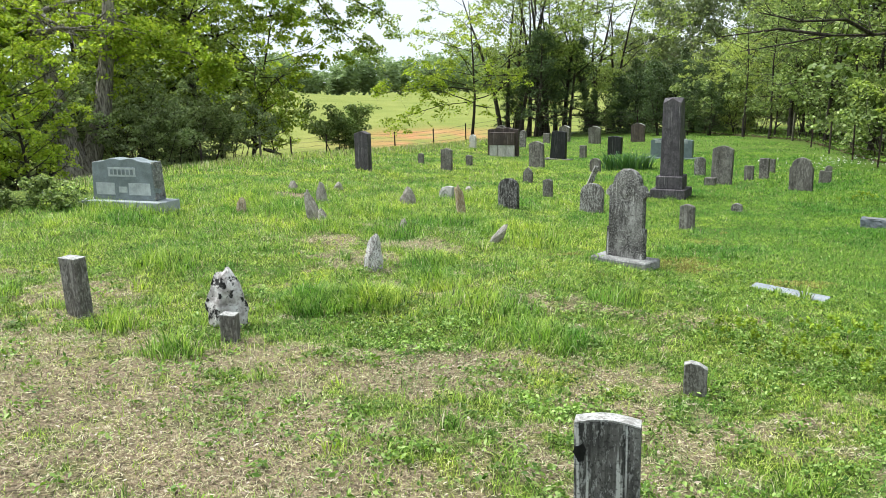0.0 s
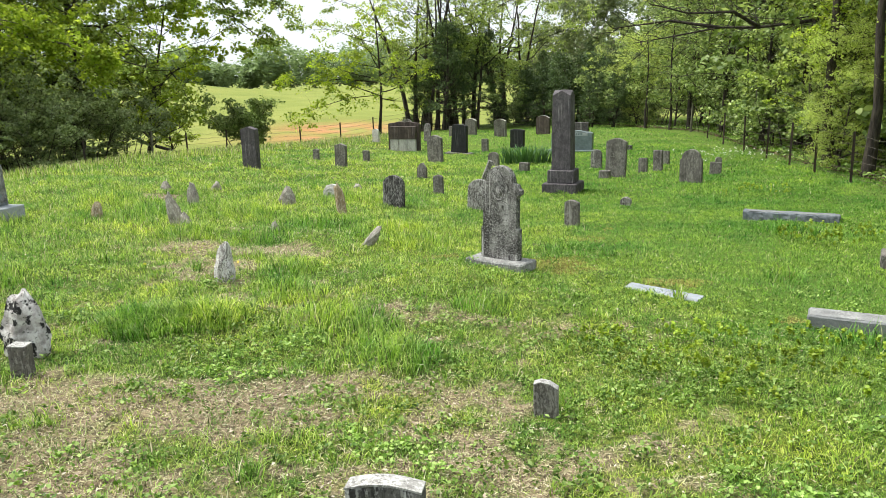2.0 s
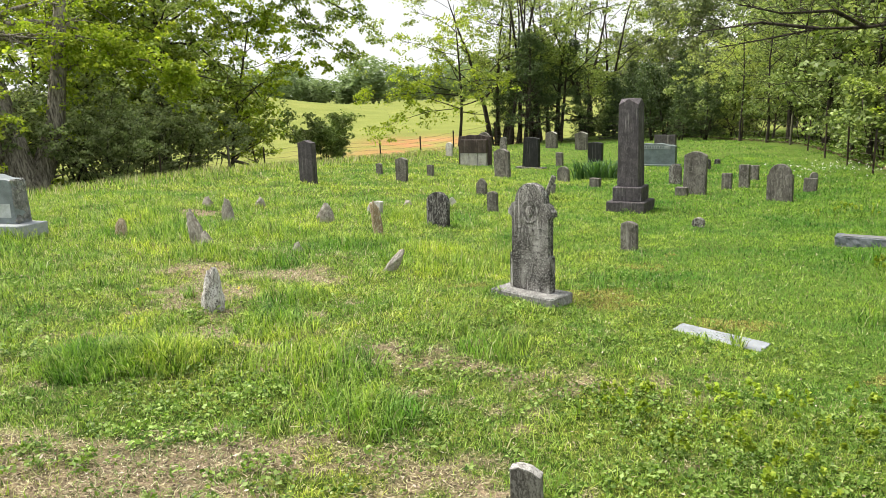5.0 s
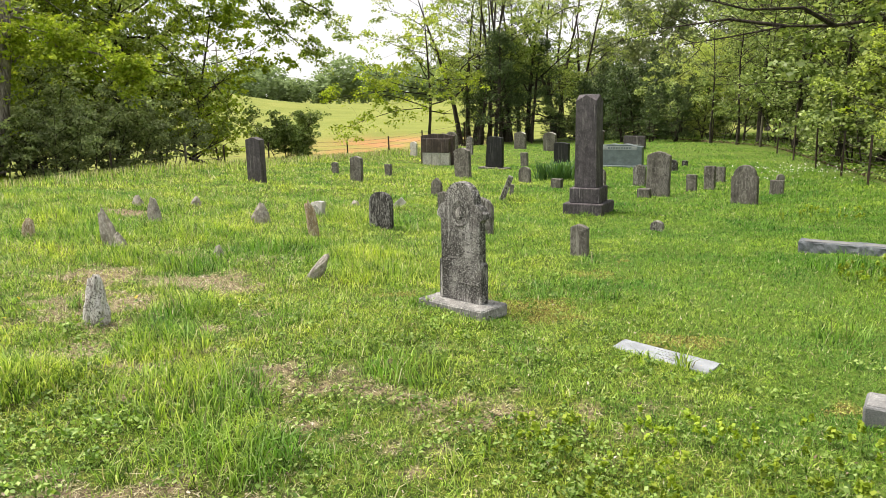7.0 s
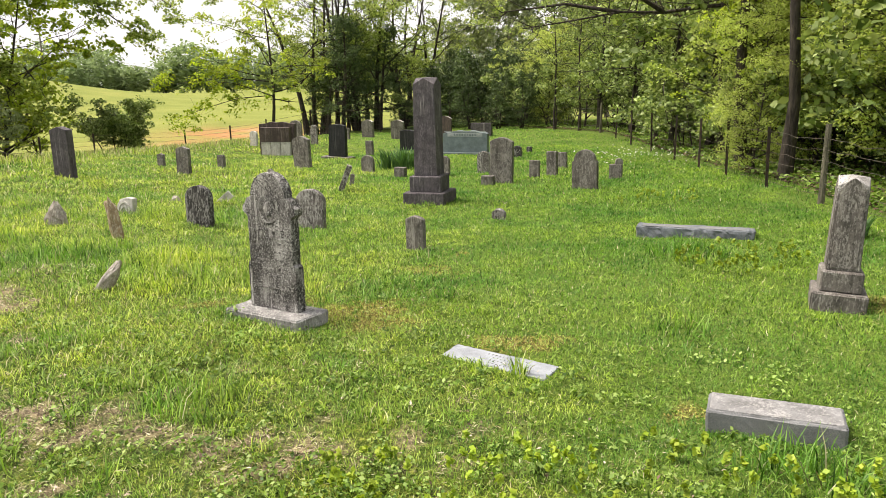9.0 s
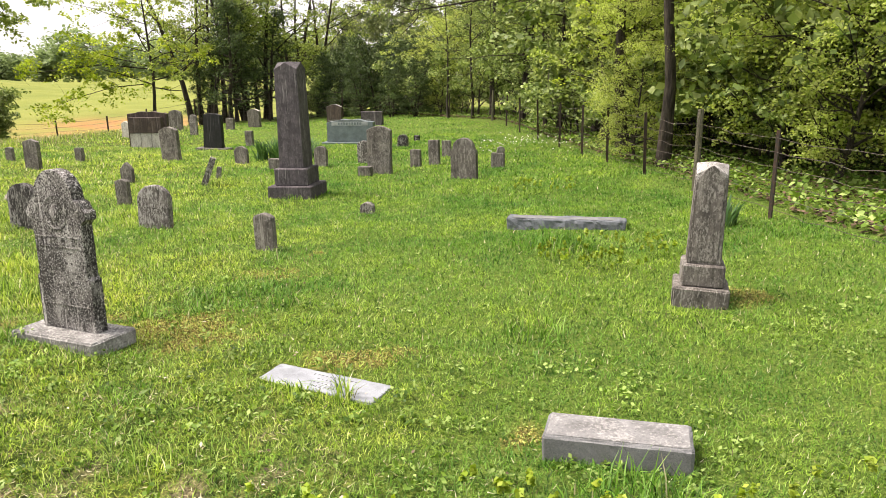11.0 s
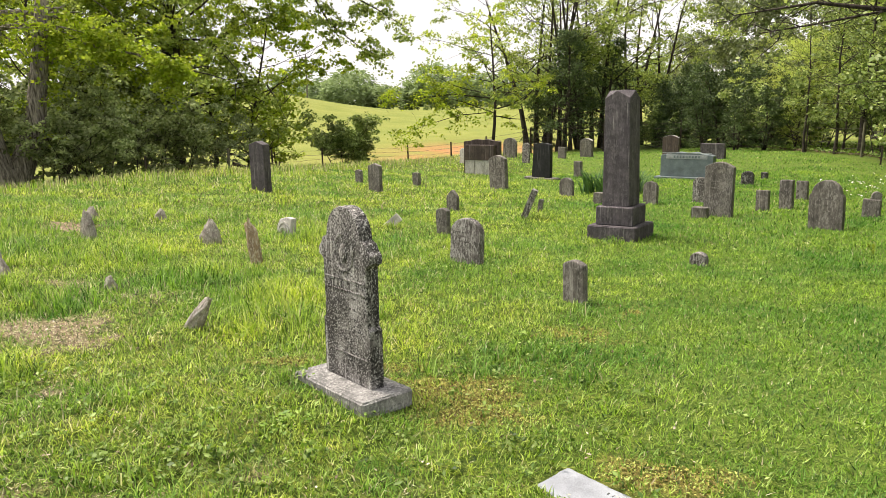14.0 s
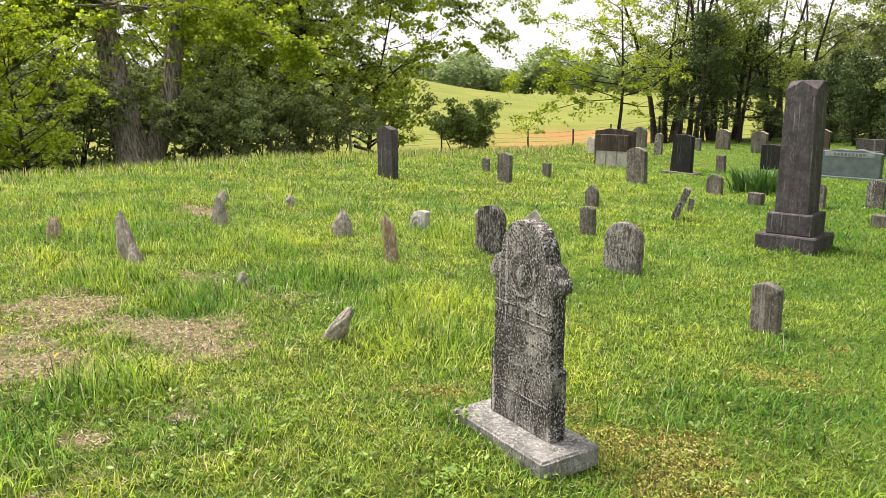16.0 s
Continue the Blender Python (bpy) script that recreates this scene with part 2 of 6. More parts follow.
LEAF_SPURGE = leaf_material("yellow_green_bracts", (0.19, 0.29, 0.02), (0.27, 0.38, 0.03), (0.38, 0.46, 0.06), (1.2, 1.2, 0.5), 0.3)
LEAF_WEED = leaf_material("weed_leaves", (0.05, 0.11, 0.015), (0.17, 0.285, 0.04), (0.40, 0.52, 0.17), (1.2, 1.3, 0.5), 0.3)


def bark_material(name, a, b):
    k = Nodes(name)
    v = k.mapped((9.0, 9.0, 1.4))
    n1 = k.noise(v, 2.0, 7.0, 0.7)
    c = k.ramp(n1, [(0.40, a), (0.60, b)])
    c = k.mix(k.ramp(k.noise(k.mapped((1.2, 1.2, 0.8)), 2.0, 4.0, 0.6), [(0.45, 0.0), (0.7, 0.4)]), c, tuple(0.55 * v for v in a))
    return k.finish(c, 0.95, n1, 1.0, 0.06)


BARK = bark_material("grey_bark", (0.09, 0.076, 0.064), (0.42, 0.375, 0.325))
BARK_DARK = bark_material("dark_bark", (0.022, 0.018, 0.015), (0.08, 0.065, 0.052))
WOOD_POST = bark_material("weathered_wood_post", (0.09, 0.085, 0.06), (0.19, 0.175, 0.125))


def metal_material(name, c, rust):
    k = Nodes(name)
    m = k.ramp(k.noise(k.mapped((1, 1, 1)), 30.0, 5.0, 0.6), [(0.4, c), (0.65, rust)])
    return k.finish(m, 0.75, metal=0.2)


STEEL = metal_material("rusty_steel_post", (0.035, 0.032, 0.028), (0.075, 0.045, 0.03))
WIRE = metal_material("fence_wire", (0.09, 0.088, 0.082), (0.12, 0.08, 0.06))


def petal_material(name, c):
    k = Nodes(name)
    isl = k.n("ShaderNodeNewGeometry").outputs["Random Per Island"]
    return k.finish(k.mix(isl, c, tuple(v * 0.8 for v in c)), 0.6, translucent=(c, 0.3))


PETAL_WHITE = petal_material("white_petals", (0.80, 0.80, 0.76))
PETAL_YELLOW = petal_material("yellow_petals", (0.75, 0.60, 0.08))


def grass_material(name):
    """Blade colours: fresh, yellowish and straw, by a dryness carried by each blade."""
    k = Nodes(name)
    isl = k.n("ShaderNodeNewGeometry").outputs["Random Per Island"]
    pos = k.n("ShaderNodeNewGeometry").outputs["Position"]
    fresh = k.ramp(isl, [(0.0, (0.024, 0.055, 0.008)), (0.34, (0.17, 0.285, 0.032)), (0.78, (0.32, 0.44, 0.07)), (1.0, (0.50, 0.57, 0.20))])
    drift = k.ramp(k.noise(pos, 1.1, 5.0, 0.65), [(0.32, (0.55, 0.76, 0.75)), (0.5, (1.0, 1.0, 1.05)), (0.68, (1.32, 1.18, 1.02))])
    fresh = k.mix(1.0, fresh, drift, "MULTIPLY")
    fresh = k.mix(1.0, fresh, k.ramp(k.noise(pos, 6.5, 4.0, 0.7), [(0.36, (0.58, 0.70, 0.62)), (0.5, (1.0, 1.0, 1.0)), (0.64, (1.35, 1.28, 1.2))]), "MULTIPLY")
    fresh = k.mix(1.0, fresh, k.ramp(k.noise(pos, 0.55, 3.0, 0.6), [(0.38, (0.74, 0.86, 0.74)), (0.5, (1.0, 1.0, 1.0)), (0.62, (1.12, 1.07, 1.0))]), "MULTIPLY")
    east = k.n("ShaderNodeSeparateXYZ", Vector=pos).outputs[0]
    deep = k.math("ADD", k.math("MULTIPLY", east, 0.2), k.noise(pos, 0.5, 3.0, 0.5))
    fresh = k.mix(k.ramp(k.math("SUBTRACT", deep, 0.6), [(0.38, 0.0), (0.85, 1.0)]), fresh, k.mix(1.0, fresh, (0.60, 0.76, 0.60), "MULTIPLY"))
    straw = k.ramp(isl, [(0.0, (0.11, 0.075, 0.045)), (0.35, (0.36, 0.285, 0.195)), (0.7, (0.54, 0.45, 0.335)), (1.0, (0.76, 0.68, 0.55))])
    dry = k.n("ShaderNodeAttribute")
    dry.attribute_name = "dry"
    col = k.mix(dry.outputs["Fac"], fresh, straw)
    return k.finish(col, 0.55, translucent=(k.mix(1.0, col, (1.25, 1.35, 0.8), "MULTIPLY"), 0.35), spec=0.25)


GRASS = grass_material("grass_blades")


def ground_material():
    k = Nodes("turf")
    pos = k.n("ShaderNodeNewGeometry").outputs["Position"]
    fine = k.noise(pos, 85.0, 6.0, 0.8)
    mid = k.noise(pos, 6.0, 5.0, 0.6)
    broad = k.noise(pos, 0.55, 4.0, 0.55)
    turf = k.ramp(fine, [(0.30, (0.018, 0.028, 0.007)), (0.47, (0.062, 0.098, 0.018)), (0.58, (0.14, 0.19, 0.04)), (0.72, (0.28, 0.29, 0.11))])
    clod = k.noise(pos, 24.0, 4.0, 0.7)
    turf = k.mix(1.0, turf, k.ramp(clod, [(0.36, (0.34, 0.42, 0.34)), (0.5, (1.0, 1.0, 1.0)), (0.62, (1.75, 1.62, 1.45))]), "MULTIPLY")
    turf = k.mix(1.0, turf, k.ramp(mid, [(0.3, (0.6, 0.72, 0.6)), (0.7, (1.35, 1.15, 1.2))]), "MULTIPLY")
    turf = k.mix(1.0, turf, k.ramp(broad, [(0.3, (0.85, 0.92, 0.85)), (0.7, (1.18, 1.08, 1.0))]), "MULTIPLY")
    straw = k.ramp(fine, [(0.3, (0.05, 0.036, 0.024)), (0.46, (0.19, 0.14, 0.095)), (0.60, (0.38, 0.30, 0.21)), (0.75, (0.55, 0.47, 0.36))])
    at = {}
    for name in ("dry", "moss", "field", "clay", "lush"):
        a = k.n("ShaderNodeAttribute")
        a.attribute_name = name
        at[name] = a.outputs["Fac"]
    lush = k.ramp(fine, [(0.34, (0.03, 0.052, 0.011)), (0.50, (0.095, 0.155, 0.026)), (0.64, (0.22, 0.30, 0.07))])
    lush = k.mix(1.0, lush, k.ramp(clod, [(0.36, (0.68, 0.74, 0.68)), (0.5, (1.0, 1.0, 1.0)), (0.62, (1.25, 1.22, 1.18))]), "MULTIPLY")
    turf = k.mix(k.math("MULTIPLY", at["lush"], 0.75), turf, lush)
    straw = k.mix(1.0, straw, k.ramp(clod, [(0.36, (0.40, 0.42, 0.40)), (0.5, (1.0, 1.0, 1.0)), (0.62, (1.4, 1.38, 1.35))]), "MULTIPLY")
    col = k.mix(at["dry"], turf, straw)
    moss = k.ramp(fine, [(0.34, (0.06, 0.05, 0.02)), (0.5, (0.20, 0.16, 0.05)), (0.64, (0.34, 0.33, 0.09))])
    moss = k.mix(1.0, moss, k.ramp(clod, [(0.36, (0.45, 0.5, 0.45)), (0.5, (1.0, 1.0, 1.0)), (0.62, (1.3, 1.4, 1.2))]), "MULTIPLY")
    col = k.mix(k.math("MULTIPLY", at["moss"], 0.8), col, moss)
    meadow = k.ramp(k.noise(pos, 0.16, 6.0, 0.65), [(0.3, (0.135, 0.165, 0.034)), (0.5, (0.18, 0.20, 0.045)), (0.7, (0.23, 0.235, 0.062))])
    meadow = k.mix(k.ramp(k.noise(pos, 2.2, 4.0, 0.7), [(0.4, 0.0), (0.7, 0.35)]), meadow, (0.12, 0.165, 0.045))
    col = k.mix(at["field"], col, meadow)
    clay = k.ramp(k.noise(pos, 0.35, 5.0, 0.7), [(0.3, (0.22, 0.20, 0.07)), (0.42, (0.30, 0.145, 0.06)), (0.6, (0.35, 0.18, 0.085)), (0.8, (0.40, 0.30, 0.20))])
    col = k.mix(at["clay"], col, clay)
    return k.finish(col, 0.95, k.math("ADD", fine, mid), 0.7, 0.03, spec=0.1)


TURF = ground_material()


# ---- numeric tools ----
def value_noise(x, y, size, seed):
    """Smooth random field in 0..1 on arrays."""
    rng = np.random.RandomState(seed)
    table = rng.rand(64, 64)
    u, v = np.asarray(x) / size + 100.0, np.asarray(y) / size + 100.0
    i, j = np.floor(u).astype(int), np.floor(v).astype(int)
    f, h = u - i, v - j
    f, h = f * f * (3 - 2 * f), h * h * (3 - 2 * h)
    g = lambda a, b: table[a % 64, b % 64]
    return (g(i, j) * (1 - f) + g(i + 1, j) * f) * (1 - h) + (g(i, j + 1) * (1 - f) + g(i + 1, j + 1) * f) * h


def step(a, b, v):
    s = np.clip((v - a) / (b - a), 0, 1)
    return s * s * (3 - 2 * s)


def height(x, y):
    """The lie of the land."""
    x, y = np.asarray(x, float), np.asarray(y, float)
    xc, yc = np.clip(x, -4.6, 10), np.clip(y, -5, 40)
    z = -0.1447 - 0.0423 * xc - 0.00395 * yc + 0.00444 * xc ** 2 - 0.00024 * yc ** 2
    z = z + 0.2 * np.exp(-((y / 2.2) ** 2) / 2)
    z = z - 0.13 * np.exp(-((x - 1.6) ** 2 + (y - 4.95) ** 2) / (2 * 0.8 ** 2))
    z = z - 0.08 * np.exp(-((x - 4.5) ** 2 + (y - 6.3) ** 2) / (2 * 1.1 ** 2))
    s = -0.906 * (x + 6.3) + 0.423 * (y - 13.5)          # beyond the brow of the hill
    z = z - 1.35 * (1 - np.exp(-(np.maximum(s, 0) / 5.5) ** 2))
    far = step(40, 52, y - 0.15 * np.abs(x))
    field = -2.1 + 1.9 * step(48, 175, y) + 5.4 * np.exp(-((x + 48) / 22) ** 2 - ((y - 120) / 38) ** 2) - 3.0 * step(180, 300, y)
    field = field + 7.0 * step(320, 1200, np.hypot(x, y))
    side = step(25, 60, np.abs(x)) * (1 - far)
    z = z * (1 - far) * (1 - side) + field * far - 0.6 * side
    return z


def turf(x, y):
    """The land with the small humps of the lawn."""
    near = np.exp(-((x - 1) / 30) ** 2 - ((y - 12) / 35) ** 2)
    return height(x, y) + near * ((value_noise(x, y, 0.8, 3) - 0.5) * 0.05 + (value_noise(x, y, 0.25, 4) - 0.5) * 0.025)


def height1(x, y):
    return float(height(x, y))


DRY = [(-2.6, 4.3, 1.8, 1.2, 1.2), (-1.3, 3.4, 1.7, 1.1, 1.2), (-1.0, 4.9, 0.9, 0.5, 1.25), (-3.4, 6.5, 0.9, 0.6, 0.9), (-0.2, 4.9, 0.9, 0.6, 1.1), (0.6, 4.2, 1.8, 1.6, 0.62), (-0.6, 6.9, 1.4, 1.0, 0.5), (1.6, 6.4, 1.5, 1.0, 0.30),
       (-0.95, 8.25, 0.65, 0.5, 0.95), (-0.35, 9.15, 0.6, 0.4, 1.0), (-1.4, 9.3, 0.65, 0.45, 0.95), (-0.75, 10.1, 0.7, 0.35, 0.95),
       (-2.75, 13.2, 0.5, 0.25, 0.9), (0.2, 7.9, 0.4, 0.4, 0.6), (0.9, 6.6, 0.7, 0.5, 0.45)]
MOSS = [(2.55, 8.50, 0.36, 0.24, 1.3), (2.70, 8.15, 0.30, 0.22, 1.1), (2.3, 8.8, 0.3, 0.15, 0.9), (3.62, 7.58, 0.32, 0.15, 1.3), (6.5, 7.7, 0.2, 0.2, 0.9), (4.2, 6.4, 0.12, 0.12, 1.0), (1.45, 8.75, 0.2, 0.12, 0.9), (0.95, 2.7, 0.15, 0.2, 0.9),
        (3.3, 9.6, 0.4, 0.2, 0.5), (3.75, 10.3, 0.25, 0.15, 0.6)]


def patches(x, y, table, seed, grain=0.35):
    v = np.zeros(np.shape(x))
    for cx, cy, rx, ry, s in table:
        v = np.maximum(v, s * np.exp(-((x - cx) / rx) ** 2 - ((y - cy) / ry) ** 2))
    n = 0.3 * value_noise(x, y, grain, seed) + 0.4 * value_noise(x, y, grain * 0.4, seed + 1) + 0.3 * value_noise(x, y, grain * 0.16, seed + 2)
    return 0.95 * step(0.46, 0.66, v * 0.5 + n * 1.1 - 0.26) * step(0.05, 0.2, v)


def on_plate(x, y):
    """Where the flat marker and the low marker lie."""
    hit = np.zeros(np.shape(x), bool)
    for cx, cy, turn, a, b in ((3.355, 7.276, -41, 0.365, 0.125), (4.47, 6.10, -33, 0.31, 0.12)):
        c, n = math.cos(math.radians(turn)), math.sin(math.radians(turn))
        u, v = (x - cx) * c + (y - cy) * n, -(x - cx) * n + (y - cy) * c
        hit |= (np.abs(u) < a) & (np.abs(v) < b)
    return hit


def tri_mesh(name, verts, tris, smooth=False):
    me = bpy.data.meshes.new(name)
    me.vertices.add(len(verts))
    me.vertices.foreach_set("co", np.asarray(verts, np.float32).ravel())
    me.loops.add(len(tris) * 3)
    me.loops.foreach_set("vertex_index", np.asarray(tris, np.int32).ravel())
    me.polygons.add(len(tris))
    me.polygons.foreach_set("loop_start", np.arange(0, len(tris) * 3, 3, dtype=np.int32))
    if smooth:
        me.polygons.foreach_set("use_smooth", np.ones(len(tris), bool))
    me.update(calc_edges=True)
    return me


def attribute(me, name, values):
    me.attributes.new(name, "FLOAT", "POINT").data.foreach_set("value", np.asarray(values, np.float32))


def thing(name, m, label, category, group="", kind=""):
    ob = new(name)
    ob.empty_display_size = 0.1
    ob.matrix_world = m
    return tagged(ob, label, category, group, kind)


def link_part(name, me, material, parent, label="", m=None):
    ob = new(name, me)
    if material is not None and not me.materials:
        me.materials.append(material)
    ob.parent = parent
    if m is not None:
        ob.matrix_basis = m
    return tagged(ob, label)


def part(name, bm, material, parent, label="", m=None, smooth=False):
    me = bpy.data.meshes.new(name)
    bm.to_mesh(me)
    bm.free()
    if smooth:
        for p in me.polygons:
            p.use_smooth = True
    return link_part(name, me, material, parent, label, m)


# ---- the ground, one sheet to the horizon ----
def spaced(fine_lo, fine_hi, d, lo, hi, growth):
    v = list(np.arange(fine_lo, fine_hi + d / 2, d))
    s = d
    while v[-1] < hi:
        s *= growth
        v.append(v[-1] + s)
    s = d
    while v[0] > lo:
        s *= growth
        v.insert(0, v[0] - s)
    return np.array(v)


def build_ground():
    gx = spaced(-6, 8, 0.12, -1500, 1500, 1.09)
    gy = spaced(0.5, 17, 0.12, -300, 2200, 1.065)
    X, Y = np.meshgrid(gx, gy)
    x, y = X.ravel(), Y.ravel()
    z = turf(x, y)
    n, m = len(gx), len(gy)
    idx = np.arange(n * m).reshape(m, n)
    a, b, c, d = idx[:-1, :-1].ravel(), idx[:-1, 1:].ravel(), idx[1:, 1:].ravel(), idx[1:, :-1].ravel()
    tris = np.concatenate([np.stack([a, b, c], 1), np.stack([a, c, d], 1)])
    me = tri_mesh("ground", np.stack([x, y, z], 1), tris, True)
    attribute(me, "dry", patches(x, y, DRY, 21))
    attribute(me, "moss", patches(x, y, MOSS, 31, 0.25))
    attribute(me, "lush", step(1.8, 4.5, x + (value_noise(x, y, 1.5, 51) - 0.5) * 2))
    s = -0.906 * (x + 6.3) + 0.423 * (y - 13.5)
    attribute(me, "field", step(7.5, 10.5, s) * step(28, 36, y) + step(40, 44, y) * (1 - step(7.5, 10.5, s) * step(28, 36, y)))
    clay = np.exp(-((x + 1.5) / 5.5) ** 2 - ((y - 58) / 10) ** 2) * 1.3
    clay = clay * step(0.25, 0.6, 0.6 * value_noise(x * 0.5, y, 6.0, 8) + 0.4 * value_noise(x, y, 1.7, 9) + 0.15)
    attribute(me, "clay", np.clip(clay, 0, 1))
    me.materials.append(TURF)
    ob = new("ground", me)
    tagged(ob, "grassy hilltop lawn falling to a pale meadow", "ground", kind="structure")


build_ground()


# ---- grass ----
def blades(rng, x, y, length, width, lean, dry, z_off=0.0):
    """Bent tapering blades, three triangles each."""
    n = len(x)
    z = turf(x, y) + z_off
    az = rng.rand(n) * 2 * np.pi
    d = np.stack([np.cos(az), np.sin(az), np.zeros(n)], 1)
    az2 = az + np.pi / 2 + rng.randn(n) * 0.4
    s = np.stack([np.cos(az2), np.sin(az2), np.zeros(n)], 1) * (width / 2)[:, None]
    base = np.stack([x, y, z - 0.012], 1)
    up = np.array([0, 0, 1.0])
    mid = base + d * (lean * length * 0.33)[:, None] + up * (length * 0.58 * np.sqrt(np.maximum(0.05, 1 - lean ** 2 * 0.4)))[:, None]
    tip = base + d * (lean * length)[:, None] + up * (length * np.sqrt(np.maximum(0.02, 1 - lean ** 2 * 0.9)))[:, None]
    V = np.stack([base - s, base + s, mid - s * 0.8, mid + s * 0.8, tip], 1).reshape(-1, 3)
    k = np.arange(n) * 5
    T = np.concatenate([np.stack([k, k + 1, k + 3], 1), np.stack([k, k + 3, k + 2], 1), np.stack([k + 2, k + 3, k + 4], 1)])
    return V, T, np.repeat(dry, 5)


def slivers(rng, x, y, length, width, rise, dry, z_off=0.0):
    """Short straight blades, one triangle each, standing up by the angle rise."""
    n = len(x)
    az = rng.rand(n) * 2 * np.pi
    d = np.stack([np.cos(az) * np.cos(rise), np.sin(az) * np.cos(rise), np.sin(rise)], 1)
    az2 = az + np.pi / 2 + rng.randn(n) * 0.3
    s = np.stack([np.cos(az2), np.sin(az2), rng.randn(n) * 0.35], 1) * (width / 2)[:, None]
    base = np.stack([x, y, turf(x, y) + z_off], 1)
    V = np.stack([base - s, base + s, base + d * length[:, None]], 1).reshape(-1, 3)
    return V, np.arange(n * 3).reshape(n, 3), np.repeat(dry, 3)


def join(chunks):
    Vs, Ts, As, off = [], [], [], 0
    for V, T, A in chunks:
        Vs.append(V), Ts.append(T + off), As.append(A)
        off += len(V)
    return np.concatenate(Vs), np.concatenate(Ts), np.concatenate(As)


TUFTS = [(-1.15, 6.35, 0.35, 230), (-0.7, 6.45, 0.35, 200), (-1.9, 5.0, 0.2, 40), (-2.5, 5.5, 0.22, 40), (0.35, 6.4, 0.5, 110), (0.75, 5.75, 0.35, 80), (1.6, 6.9, 0.3, 30), (-0.2, 8.2, 0.35, 70), (-0.1, 7.3, 0.35, 70),
         (-2.9, 7.6, 0.4, 70), (-4.1, 6.1, 0.5, 80), (-0.7, 9.9, 0.4, 80), (0.9, 10.4, 0.5, 90), (-1.6, 10.0, 0.4, 90), (-4.2, 10.2, 0.7, 160), (-4.9, 10.6, 0.4, 90),
         (4.75, 7.6, 0.2, 12), (3.42, 7.06, 0.06, 6), (4.3, 5.6, 0.3, 30), (-3.0, 4.0, 0.4, 60), (1.3, 9.6, 0.5, 80), (-2.4, 11.4, 0.7, 130), (0.0, 10.9, 0.6, 110),
         (-3.3, 12.4, 0.8, 130), (-1.2, 11.6, 0.6, 110), (5.9, 9.6, 0.4, 50), (0.5, 13.2, 0.6, 90)]


def build_grass():
    rng = np.random.RandomState(5)
    chunks = []
    zones = [(-4.6, 7.0, 1.6, 9.0, 180000, 0.047, 0.0050), (-6.5, 9.5, 9.0, 15.5, 150000, 0.066, 0.0068), (-8.5, 12.0, 15.5, 36.0, 75000, 0.074, 0.018)]
    for x0, x1, y0, y1, n, tall, wide in zones:
        x = x0 + rng.rand(n) * (x1 - x0)
        y = y0 + rng.rand(n) * (y1 - y0)
        dry = patches(x, y, DRY, 21)
        moss = patches(x, y, MOSS, 31, 0.25)
        thick = 0.25 + 0.4 * step(1.5, 3.5, x) + (0.75 - 0.4 * step(1.5, 3.5, x)) * step(0.35, 0.62, value_noise(x, y, 0.5, 14) * 0.6 + value_noise(x, y, 0.14, 15) * 0.4)
        keep = (rng.rand(n) < thick * (1 - 0.86 * dry) * (1 - 0.85 * moss)) & ~on_plate(x, y)
        x, y, dry = x[keep], y[keep], dry[keep]
        lush = value_noise(x, y, 1.3, 17) * 0.6 + value_noise(x, y, 0.35, 18) * 0.4
        m = len(x)
        left = step(2.5, -1.5, x)
        L = tall * (0.3 + 1.25 * lush + 0.32 * left) * (1 - 0.28 * step(2.0, 4.5, x)) * (0.5 + 1.0 * rng.rand(m))
        chunks.append(blades(rng, x, y, L, wide * (0.6 + 0.8 * rng.rand(m)), 0.42 + rng.rand(m) ** 0.8 * 0.56, np.clip(dry * 0.5 * (rng.rand(m) < 0.5) + (rng.rand(m) < 0.02 + 0.09 * step(4, 0, x)) * 0.85, 0, 1)))
    # dead thatch lying flat on the bare patches, and straws among the green
    n = 360000
    x, y = -4.6 + rng.rand(n) * 8.4, 1.8 + rng.rand(n) * 9.5
    keep = rng.rand(n) < 0.07 * step(8, 5, y) + 0.93 * patches(x, y, DRY, 21)
    x, y = x[keep], y[keep]
    m = len(x)
    chunks.append(slivers(rng, x, y, 0.014 + 0.034 * rng.rand(m), 0.0025 + 0.0035 * rng.rand(m), rng.randn(m) * 0.16 + 0.14, 0.7 + 0.25 * rng.rand(m), 0.006 + 0.012 * rng.rand(m)))
    # the close carpet of short turf under the taller blades
    for x0, x1, y0, y1, n, tall, wide in ((-4.4, 7.2, 1.8, 7.0, 300000, 0.034, 0.0058), (-5.5, 8.6, 7.0, 13.0, 280000, 0.042, 0.0080), (-7.0, 10.0, 13.0, 24.0, 170000, 0.058, 0.014)):
        x, y = x0 + rng.rand(n) * (x1 - x0), y0 + rng.rand(n) * (y1 - y0)
        keep = (rng.rand(n) < (1 - 0.72 * patches(x, y, DRY, 21)) * (1 - 0.55 * patches(x, y, MOSS, 31, 0.25))) & ~on_plate(x, y)
        x, y = x[keep], y[keep]
        m = len(x)
        chunks.append(slivers(rng, x, y, tall * (0.5 + rng.rand(m)), wide * (0.5 + 0.8 * rng.rand(m)), 0.35 + 0.8 * rng.rand(m), (rng.rand(m) < 0.05 + 0.10 * step(3, 0, x)) * (0.5 + 0.4 * rng.rand(m)), -0.004))
    # taller tufts
    for cx, cy, r, k in TUFTS:
        a, q = rng.rand(k * 9) * 6.283, np.sqrt(rng.rand(k * 9)) * r
        x, y = cx + np.cos(a) * q, cy + np.sin(a) * q
        m = len(x)
